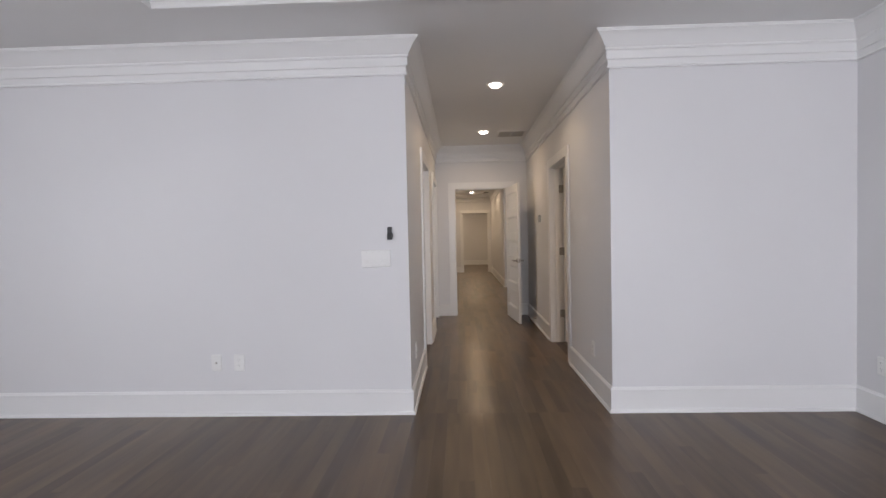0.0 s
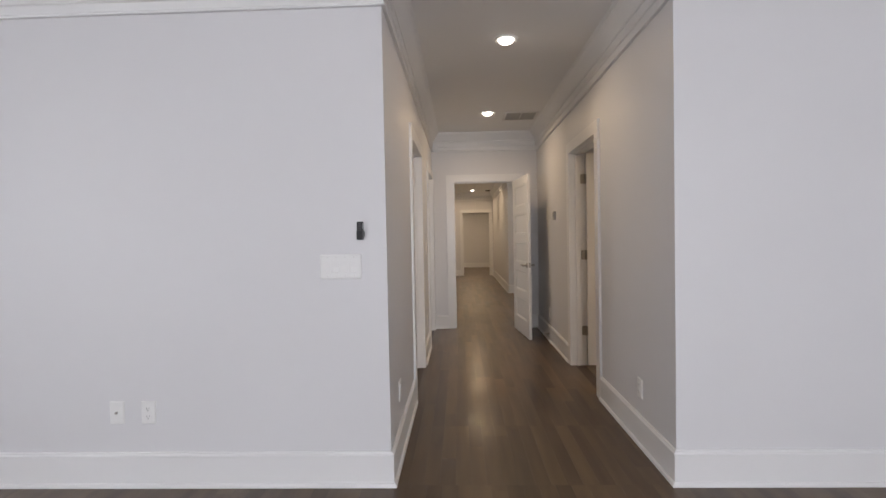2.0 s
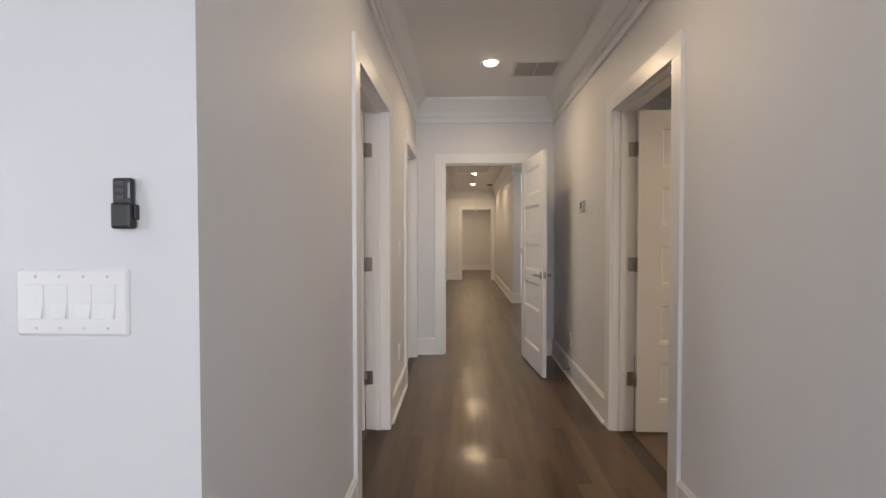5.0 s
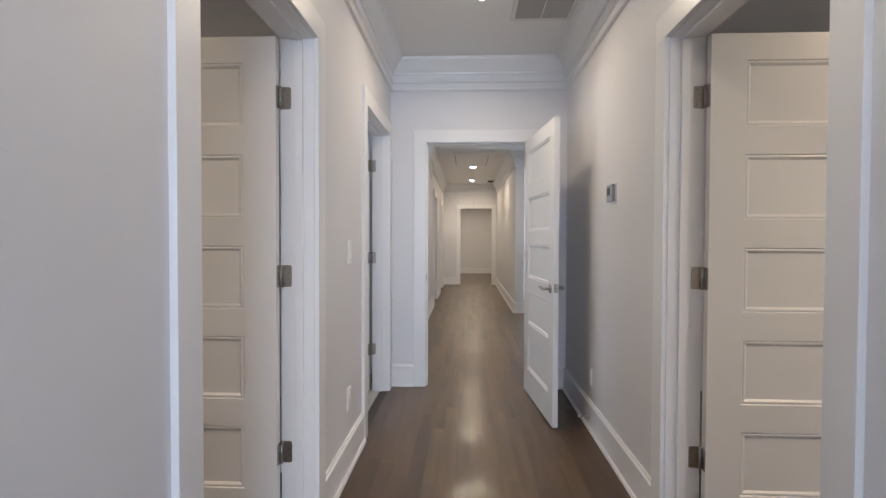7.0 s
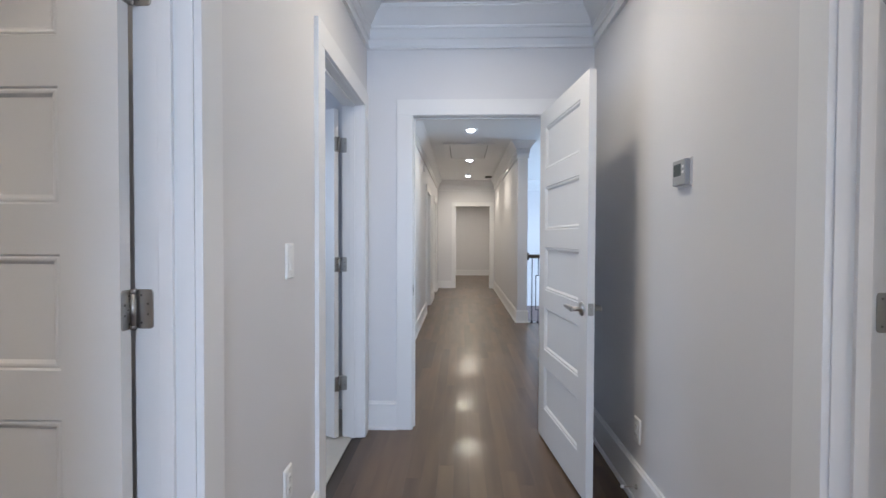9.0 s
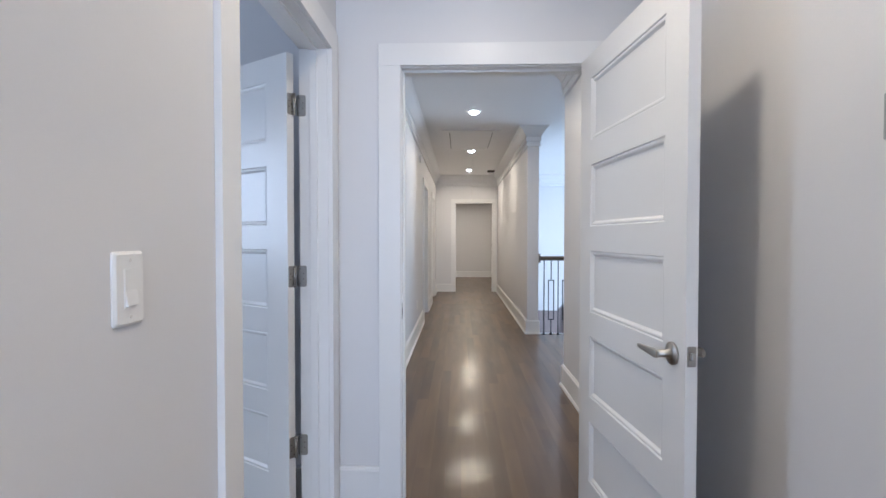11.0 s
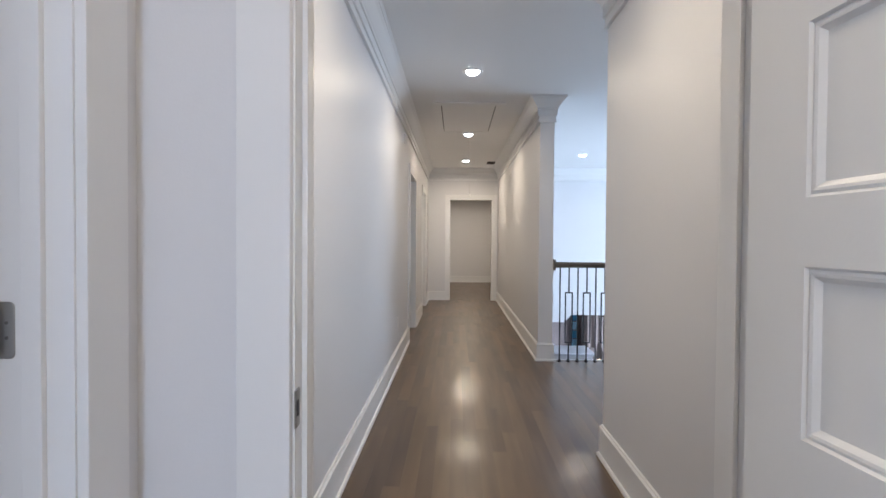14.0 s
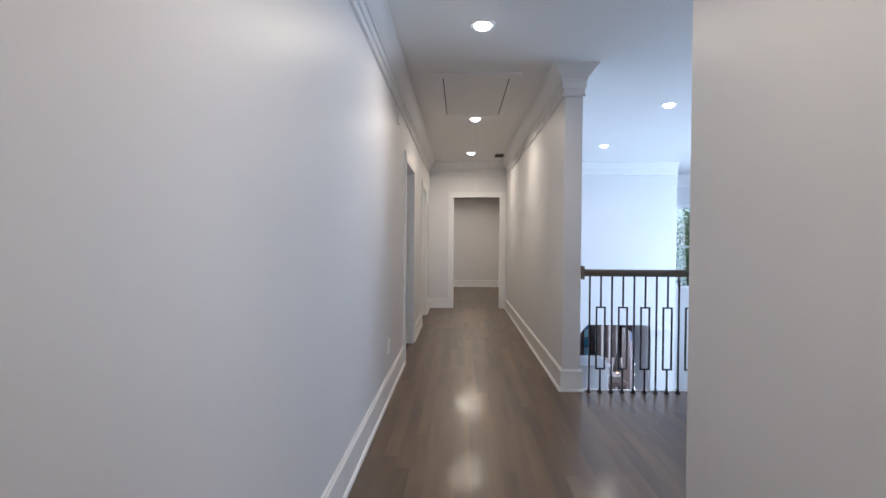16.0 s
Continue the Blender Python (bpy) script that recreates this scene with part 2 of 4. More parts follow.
def cyl(bm, r0, r1, h, m=None, seg=20, cap=True):
    """A round, tapered bar from z = 0 to h."""
    a = [bm.verts.new((r0 * math.cos(i * math.tau / seg), r0 * math.sin(i * math.tau / seg), 0)) for i in range(seg)]
    b = [bm.verts.new((r1 * math.cos(i * math.tau / seg), r1 * math.sin(i * math.tau / seg), h)) for i in range(seg)]
    for i in range(seg):
        f = bm.faces.new((a[i], a[(i + 1) % seg], b[(i + 1) % seg], b[i]))
        f.smooth = True
    if cap:
        bm.faces.new(a[::-1])
        bm.faces.new(b)
    if m is not None:
        bmesh.ops.transform(bm, matrix=m, verts=a + b)
    return a + b


def turned(bm, prof, m=None, seg=24):
    """A turned shape from (radius, z) pairs; ends close where the radius is 0."""
    rings = [[bm.verts.new((r * math.cos(i * math.tau / seg), r * math.sin(i * math.tau / seg), z)) for i in range(seg)] for r, z in prof]
    for a, b in zip(rings, rings[1:]):
        for i in range(seg):
            f = bm.faces.new((a[i], a[(i + 1) % seg], b[(i + 1) % seg], b[i]))
            f.smooth = True
    bm.faces.new(rings[0][::-1])
    bm.faces.new(rings[-1])
    vs = [v for r in rings for v in r]
    if m is not None:
        bmesh.ops.transform(bm, matrix=m, verts=vs)


def plate(bm, w, h, d, r=0.006, m=None, seg=4, slope=0.0015):
    """A thin plate with round corners, w along x, h along z, standing out by d along -y from y = 0."""
    pts = []
    for cx, cz, a0 in ((w / 2 - r, h / 2 - r, 0), (-w / 2 + r, h / 2 - r, 90), (-w / 2 + r, -h / 2 + r, 180), (w / 2 - r, -h / 2 + r, 270)):
        for k in range(seg + 1):
            a = radians(a0 + 90 * k / seg)
            pts.append((cx + r * math.cos(a), cz + r * math.sin(a)))
    e, q = slope, min(d * 0.6, slope)
    rings = []
    for y, s in ((0, 0), (-d + q, 0), (-d, e)):
        rings.append([bm.verts.new((x * (1 - 2 * s / w), y, z * (1 - 2 * s / h))) for x, z in pts])
    n = len(pts)
    for a, b in zip(rings, rings[1:]):
        for i in range(n):
            bm.faces.new((a[i], b[i], b[(i + 1) % n], a[(i + 1) % n]))
    bm.faces.new(rings[0])
    bm.faces.new(rings[-1][::-1])
    vs = [v for r_ in rings for v in r_]
    if m is not None:
        bmesh.ops.transform(bm, matrix=m, verts=vs)


def sweep(bm, prof, path, closed=False):
    """A moulding: prof is (out from the wall, z); the path runs with the room on its right; corners are mitred."""
    P = [Vector(p) for p in path]
    n = len(P)
    rings = []
    for i, p in enumerate(P):
        d0 = (p - P[i - 1]).normalized() if (closed or i) else None
        d1 = (P[(i + 1) % n] - p).normalized() if (closed or i < n - 1) else None
        d0, d1 = d0 or d1, d1 or d0
        n0, n1 = Vector((d0.y, -d0.x)), Vector((d1.y, -d1.x))
        mitre = (n0 + n1) / (1 + n0.dot(n1))
        rings.append([bm.verts.new((p.x + mitre.x * o, p.y + mitre.y * o, z)) for o, z in prof])
    for i in range(n if closed else n - 1):
        a, b = rings[i], rings[(i + 1) % n]
        for k in range(len(prof)):
            k2 = (k + 1) % len(prof)
            bm.faces.new((a[k], b[k], b[k2], a[k2]))
    if not closed:
        bm.faces.new(rings[0])
        bm.faces.new(rings[-1][::-1])


def finish(name, bm, mat):
    bmesh.ops.recalc_face_normals(bm, faces=bm.faces)
    me = bpy.data.meshes.new(name)
    bm.to_mesh(me)
    bm.free()
    me.materials.append(mat)
    return new(name, me)


def part(name, bm, mat, parent, label=""):
    ob = finish(name, bm, mat)
    ob.parent = parent
    return tagged(ob, label)


def structure(name, bm, mat, label, category=""):
    return tagged(finish(name, bm, mat), label, category, kind="structure")


def thing(name, label, category, m=None, group="", kind=""):
    ob = new(name)
    ob.empty_display_size = 0.05
    if m is not None:
        ob.matrix_world = m
    return tagged(ob, label, category, group, kind)


def grid_wall(bm, axis, p0, p1, u0, u1, z0, z1, holes):
    """One closed wall from p0 to p1 across, u0 to u1 along and z0 to z1 up, with holes (ua, ub, za, zb)."""
    us = sorted({u0, u1} | {min(max(h[k], u0), u1) for h in holes for k in (0, 1)})
    zs = sorted({z0, z1} | {min(max(h[k], z0), z1) for h in holes for k in (2, 3)})
    full = {}
    for i in range(len(us) - 1):
        for k in range(len(zs) - 1):
            um, zm = (us[i] + us[i + 1]) / 2, (zs[k] + zs[k + 1]) / 2
            full[i, k] = not any(h[0] < um < h[1] and h[2] < zm < h[3] for h in holes)
    verts = {}

    def v(i, k, side):
        if (i, k, side) not in verts:
            p = (p0, p1)[side]
            verts[i, k, side] = bm.verts.new((p, us[i], zs[k]) if axis == "y" else (us[i], p, zs[k]))
        return verts[i, k, side]

    for (i, k), solid_here in full.items():
        if not solid_here:
            continue
        bm.faces.new([v(i, k, 0), v(i + 1, k, 0), v(i + 1, k + 1, 0), v(i, k + 1, 0)])
        bm.faces.new([v(i, k, 1), v(i, k + 1, 1), v(i + 1, k + 1, 1), v(i + 1, k, 1)])
        for di, dk, a, b in ((-1, 0, (i, k), (i, k + 1)), (1, 0, (i + 1, k), (i + 1, k + 1)), (0, -1, (i, k), (i + 1, k)), (0, 1, (i, k + 1), (i + 1, k + 1))):
            if not full.get((i + di, k + dk), False):
                bm.faces.new([v(*a, 0), v(*b, 0), v(*b, 1), v(*a, 1)])


def solid(name, mat, label, boxes, category="wall"):
    bm = bmesh.new()
    for b in boxes:
        if isinstance(b[0], str):
            grid_wall(bm, *b)
        else:
            box(bm, *b)
    return structure(name, bm, mat, label, category)


def wall_y(x0, x1, y0, y1, z0, z1, holes=()):
    """A wall that runs along y, with holes (ya, yb, za, zb)."""
    return [("y", x0, x1, y0, y1, z0, z1, list(holes))]


def wall_x(x0, x1, y0, y1, z0, z1, holes=()):
    """A wall that runs along x, with holes (xa, xb, za, zb)."""
    return [("x", y0, y1, x0, x1, z0, z1, list(holes))]


# ---- large structure ----
ROOM_L, ROOM_R, ROOM_B = -4.6, 3.06, -4.9
L1A, L1B = 3.800, 4.722      # doorway on the left, first
L2A, L2B = 5.780, 6.690      # doorway to the bathroom
R1A, R1B = 3.832, 4.762      # doorway on the right
EA, EB = 0.168, 1.022        # doorway in the end wall
L3A, L3B = 12.02, 12.90      # doorway on the left of the second hall
L4A, L4B = 14.35, 15.20
FA, FB = 0.355, 1.195        # far doorway
J = 0.018                    # jamb thickness beyond the clear opening

solid("wall_room_north_left", PAINT, "pale grey painted wall of the big room", wall_x(ROOM_L, LX, NY, NY + 0.14, 0, CEIL))
solid("wall_room_north_right", PAINT, "pale grey painted wall of the big room", wall_x(RX, ROOM_R, NY, NY + 0.14, 0, CEIL))
solid("wall_room_east", PAINT, "pale grey painted side wall of the big room", wall_y(ROOM_R, ROOM_R + 0.14, ROOM_B, NY + 0.14, 0, CEIL))
solid("wall_room_south", PAINT, "pale grey painted wall with a wide window", wall_x(ROOM_L, ROOM_R, ROOM_B - 0.14, ROOM_B, 0, CEIL, [(0.1, 2.9, 0.65, 2.35)]))
solid("wall_room_west", PAINT, "pale grey painted wall with a wide window", wall_y(ROOM_L - 0.14, ROOM_L, ROOM_B, NY + 0.14, 0, CEIL, [(-2.8, -0.4, 0.65, 2.35)]))
solid("wall_hall_left", PAINT, "pale grey painted hall wall with two doorways", wall_y(LX - WT, LX, NY + 0.14, EY, 0, CEIL, [(L1A - J, L1B + J, 0, DS + J), (L2A - J, L2B + J, 0, DS + J)]))
solid("wall_hall_right", PAINT, "pale grey painted hall wall with a doorway", wall_y(RX, RX + WT, NY + 0.14, EY, 0, CEIL, [(R1A - J, R1B + J, 0, DS + J)]))
solid("wall_hall_end", PAINT, "pale grey painted end wall with a doorway", wall_x(LX - WT, RX + WT, EY, EY + 0.12, 0, CEIL, [(EA - J, EB + J, 0, DH + J)]))
solid("wall_second_hall_left", PAINT, "pale grey painted long hall wall with doorways", wall_y(L2X - WT, L2X, EY + 0.12, FY, 0, CEIL2, [(L3A - J, L3B + J, 0, DH + J), (L4A - J, L4B + J, 0, DH + J)]))
solid("wall_second_hall_right_near", PAINT, "pale grey painted short hall wall", wall_y(R2N, R2N + WT, EY + 0.12, GAP_A, 0, CEIL2))
solid("wall_second_hall_right_far", PAINT, "pale grey painted hall wall beside the stair opening", wall_y(R2X, R2X + 0.146, GAP_B, FY, LOW, CEIL2))
solid("wall_far_end", PAINT, "pale grey painted end wall with a far doorway", wall_x(L2X - WT, R2X, FY, FY + 0.12, 0, CEIL2, [(FA - J, FB + J, 0, DH + J)]))
solid("wall_landing", PAINT, "pale grey painted wall of the landing", wall_x(R2N + WT, VX, GAP_A - WT, GAP_A, 0, CEIL2))
solid("wall_stair_north", PAINT, "white painted two-storey wall over a wide lower opening", wall_x(R2X, 4.415, FY, FY + 0.18, LOW, CEIL2, [(R2X + 0.146, 2.70, LOW, -0.43), (2.70, 3.93, LOW, -0.28)]))
bm = bmesh.new()
a = [bm.verts.new((x, FY, z)) for x, z in ((2.70, -0.43), (2.83, -0.28), (2.70, -0.28))]
b = [bm.verts.new((v.co.x, FY + 0.18, v.co.z)) for v in a]
bm.faces.new(a)
bm.faces.new(b[::-1])
for i in range(3):
    bm.faces.new((a[i], b[i], b[(i + 1) % 3], a[(i + 1) % 3]))
structure("wall_opening_corner", bm, PAINT, "sloped corner of the lower opening", "wall")
solid("wall_stair_bay_side", PAINT, "white painted side wall of the window bay", wall_y(4.297, 4.415, FY + 0.18, 17.9, LOW, CEIL2))
solid("wall_stair_bay_window", PAINT, "white painted wall around a tall window", wall_x(4.297, VX, 17.9, 18.05, LOW, CEIL2, [(4.85, 6.3, 0.25, 2.05)]))
solid("wall_stair_east", PAINT, "white painted outer wall with a large window", wall_y(VX, VX + 0.15, GAP_A - WT, 18.05, LOW, CEIL2, [(11.6, 15.6, -1.0, 2.2)]))
solid("wall_stair_south", PAINT, "white painted wall under the landing", wall_x(R2X + 0.146, VX, GAP_B - 0.10, GAP_B + 0.05, LOW, -0.28))

# side rooms
solid("wall_left_room", PAINT, "pale walls of the side room", [(-3.5, -3.4, 2.53, 5.35, 0, CEIL), (-3.4, LX - WT, 5.25, 5.35, 0, CEIL)])
solid("wall_right_room", PAINT, "pale walls of the side room", [(4.6, 4.7, 2.53, 6.95, 0, CEIL), (RX + WT, 4.6, 6.85, 6.95, 0, CEIL)])
solid("wall_bathroom", PAINT, "pale blue-grey bathroom walls with an inner doorway",
      [(-1.27, LX - WT, 7.22, 7.34, 0, CEIL)] + wall_x(-4.6, L2X - WT, 7.78, 7.90, 0, CEIL, [(-2.65, -1.83, 0, 2.62)]) + wall_y(-3.4, -3.3, 5.35, 7.78, 0, CEIL, [(6.0, 6.9, 1.0, 2.1)]))
solid("wall_tub_room", TILE, "beige stone tiled walls of the tub room",
      wall_x(-4.6, L2X - WT, 9.4, 9.5, 0, CEIL2, [(-4.2, -3.2, 1.0, 2.0)]) + wall_y(-4.7, -4.6, 7.78, 9.5, 0, CEIL2))
solid("wall_far_room", PAINT, "pale walls of the far room",
      [(-2.6, -2.5, FY, 20.6, 0, CEIL2), (-2.5, 4.0, 20.5, 20.6, 0, CEIL2), (4.0, 4.1, FY + 0.18, 20.6, 0, CEIL2), (-2.6, L2X - WT, FY, FY + 0.12, 0, CEIL2)])
solid("wall_closet_rooms", PAINT, "pale walls of the rooms off the second hall",
      [(-3.4, -3.3, 9.5, FY, 0, CEIL2), (-3.3, L2X - WT, 13.6, 13.7, 0, CEIL2)])
solid("wall_lower_room", BROWNWALL, "taupe walls of the lower living room",
      [(0.8, 0.9, FY + 0.18, 24.6, LOW, -0.28), (0.9, 7.0, 21.5, 21.6, LOW, -0.28), (7.0, 7.1, 18.05, 24.6, LOW, -0.28), (0.8, R2X, FY, FY + 0.18, LOW, -0.28)])

# ceilings
TX0, TX1, TY0, TY1 = -1.62, 2.43, -3.6, 1.76
solid("ceiling_room", CEILING, "pale ceiling around a raised tray", [
    (ROOM_L - 0.14, ROOM_R + 0.14, TY1, NY + 0.14, CEIL, CEIL + 0.1), (ROOM_L - 0.14, ROOM_R + 0.14, ROOM_B - 0.14, TY0, CEIL, CEIL + 0.1),
    (ROOM_L - 0.14, TX0, TY0, TY1, CEIL, CEIL + 0.1), (TX1, ROOM_R + 0.14, TY0, TY1, CEIL, CEIL + 0.1),
    (TX0 - 0.1, TX1 + 0.1, TY0 - 0.1, TY1 + 0.1, CEIL + 0.34, CEIL + 0.44),
    (TX0 - 0.1, TX0, TY0 - 0.1, TY1 + 0.1, CEIL + 0.1, CEIL + 0.34), (TX1, TX1 + 0.1, TY0 - 0.1, TY1 + 0.1, CEIL + 0.1, CEIL + 0.34),
    (TX0, TX1, TY0 - 0.1, TY0, CEIL + 0.1, CEIL + 0.34), (TX0, TX1, TY1, TY1 + 0.1, CEIL + 0.1, CEIL + 0.34)], "ceiling")
solid("ceiling_hall", CEILING, "pale painted hall ceiling", [(-3.5, 4.7, NY + 0.14, EY + 0.12, CEIL, CEIL + 0.1)], "ceiling")
solid("ceiling_second_hall", CEILING, "pale painted ceiling over the long hall and stair", [(-4.7, 7.1, EY + 0.12, 20.6, CEIL2, CEIL2 + 0.1)], "ceiling")
solid("ceiling_lower_room", CEILING, "pale ceiling of the lower room", [(0.8, 4.297, FY + 0.18, 24.6, -0.28, -0.12), (4.297, 7.1, 18.05, 24.6, -0.28, -0.12)], "ceiling")

# floors: slabs under the boards
floor_room = solid("floor_room", SUBFLOOR, "brown stained oak floor of the big room", [(ROOM_L - 0.14, ROOM_R + 0.14, ROOM_B - 0.14, NY, -0.25, -0.004)], "floor")
floor_hall = solid("floor", SUBFLOOR, "brown stained oak strip floor of the halls", [
    (-3.5, 4.7, NY, EY + 0.12, -0.25, -0.004), (-4.7, 7.1, EY + 0.12, GAP_A, -0.25, -0.004),
    (-4.7, VX, GAP_A, GAP_B + 0.03, -0.25, -0.004), (-3.5, R2X, GAP_B + 0.03, FY, -0.25, -0.004), (-3.5, R2X, FY, FY + 0.18, -0.11, -0.004), (-3.5, 4.1, FY + 0.18, 20.6, -0.11, -0.004)], "floor")
solid("floor_lower", SUBFLOOR, "dark wood floor of the lower storey", [(0.8, 7.1, GAP_A - WT, 24.6, LOW - 0.2, LOW)], "floor")
solid("floor_bathroom", TILEFLOOR, "pale tiled bathroom floor", [(-3.4, LX - WT + 0.06, 5.35, 7.68, -0.004, 0.004), (-4.6, L2X - WT, 7.68, 9.4, -0.004, 0.004)], "floor")
solid("floor_side_rooms", OAK, "brown wood floors of the side rooms", [(-3.4, LX - WT, 2.53, 5.25, -0.004, 0.0), (RX + WT, 4.6, 2.53, 6.85, -0.004, 0.0),
      (-3.3, L2X - WT, 9.5, FY, -0.004, 0.0), (3.35, VX, GAP_A, GAP_B + 0.03, -0.004, 0.0), (-2.5, 4.0, FY + 0.12, 20.5, -0.004, 0.0)], "floor")
solid("trim_landing_edge", TRIM, "white painted board along the landing's open edge", [(R2X + 0.146, VX, GAP_B + 0.03, GAP_B + 0.05, -0.28, 0.006)], "trim")

# ---- mouldings ----
CROWN = [(0.0, 2.476), (0.020, 2.476), (0.022, 2.483), (0.016, 2.490), (0.013, 2.494), (0.013, 2.535), (0.024, 2.540), (0.024, 2.598),
         (0.034, 2.603), (0.036, 2.612), (0.030, 2.618), (0.040, 2.630), (0.058, 2.655), (0.082, 2.688), (0.098, 2.704), (0.104, 2.706), (0.106, 2.716), (0.112, 2.718), (0.112, CEIL), (0.0, CEIL)]
BASE = [(0.0, 0.0), (0.030, 0.0), (0.029, 0.012), (0.024, 0.019), (0.016, 0.021), (0.016, 0.158), (0.019, 0.161), (0.018, 0.168), (0.011, 0.174), (0.009, 0.182), (0.0, 0.183)]


def moulding(name, prof, label, paths):
    bm = bmesh.new()
    for p in paths:
        closed = p[0] == p[-1]
        sweep(bm, prof, p[:-1] if closed else p, closed)
    structure(name, bm, TRIM, label, "trim")


moulding("crown_moulding_room", CROWN, "wide white built-up crown moulding of the big room and hall", [
    [(ROOM_R, ROOM_B), (ROOM_L, ROOM_B), (ROOM_L, NY), (LX, NY), (LX, EY), (RX, EY), (RX, NY), (ROOM_R, NY), (ROOM_R, ROOM_B)]])
moulding("crown_moulding_second_hall", [(o, z - (CEIL - CEIL2)) for o, z in CROWN], "wide white crown moulding of the long hall and stair", [
    [(L2X, FY - 1.0), (L2X, FY), (R2X, FY), (R2X, GAP_B), (R2X + 0.146, GAP_B), (R2X + 0.146, FY), (4.415, FY)], [(4.415, 17.9), (VX, 17.9), (VX, GAP_A), (R2N, GAP_A), (R2N, EY + 0.12), (L2X, EY + 0.12), (L2X, FY - 1.0)]])
TRAY = [(0.0, CEIL - 0.012), (0.03, CEIL - 0.012), (0.034, CEIL + 0.0), (0.03, CEIL + 0.02), (0.022, CEIL + 0.03), (0.022, CEIL + 0.09), (0.0, CEIL + 0.1)]
moulding("tray_moulding", TRAY, "white moulding around the raised tray", [[(TX1, TY0), (TX0, TY0), (TX0, TY1), (TX1, TY1), (TX1, TY0)]])

C = 0.105   # casing width
moulding("baseboard", BASE, "tall white baseboard with a shoe strip", [
    [(ROOM_R, NY), (ROOM_R, ROOM_B), (ROOM_L, ROOM_B), (ROOM_L, NY), (LX, NY), (LX, L1A - C)],
    [(LX, L1B + C), (LX, L2A - C)], [(LX, EY), (EA - C, EY)], [(EB + C, EY), (RX, EY), (RX, R1B + C)], [(RX, R1A - C), (RX, NY), (ROOM_R, NY)],
    [(L2X, EY + 0.12), (L2X, L3A - C)], [(L2X, L3B + C), (L2X, L4A - C)], [(L2X, L4B + C), (L2X, FY), (FA - C, FY)], [(FB + C, FY), (R2X, FY), (R2X, GAP_B), (R2X + 0.146, GAP_B), (R2X + 0.146, GAP_B + 0.03)],
    [(VX, GAP_A), (R2N, GAP_A), (R2N, EY + 0.12)],
    [(-2.5, 20.5), (4.0, 20.5)], [(-1.27, 7.22), (LX - WT, 7.22)]])


def casing(door, plane, a, b, z1, axis, side, mats=TRIM, depth=0.019):
    """Flat casing boards around an opening on one face of a wall. axis: the way the wall runs; side: +1 or -1, the way it faces."""
    def put(name, u0, u1, z0, zz1):
        bm = bmesh.new()
        p0, p1 = sorted((plane, plane + side * depth))
        if axis == "y":
            box(bm, p0, p1, u0, u1, z0, zz1, 0.002)
        else:
            box(bm, u0, u1, p0, p1, z0, zz1, 0.002)
        part(name, bm, mats, door)
    put("side_casing", a - C, a - 0.004, 0, z1 + 0.004)
    put("side_casing", b + 0.004, b + C, 0, z1 + 0.004)
    put("head_casing", a - C, b + C, z1 + 0.004, z1 + C)


def jamb(door, p0, p1, a, b, z1, axis):
    """The lining of an opening through a wall, from p0 to p1 across it."""
    for n, (u0, u1, z0, zz1) in (("side_jamb", (a - J, a, 0, z1)), ("side_jamb", (b, b + J, 0, z1)), ("head_jamb", (a - J, b + J, z1, z1 + J))):
        bm = bmesh.new()
        box(bm, *((p0, p1, u0, u1) if axis == "y" else (u0, u1, p0, p1)), z0, zz1)
        part(n, bm, TRIM, door)




def panel_heights(top):
    """Bottom and top of the five panels of a leaf under an opening of this height."""
    pitch = 0.366 + (top - DH) * 0.28
    return [(top - 0.110 - 0.262 - pitch * k, top - 0.110 - pitch * k) for k in range(5)]



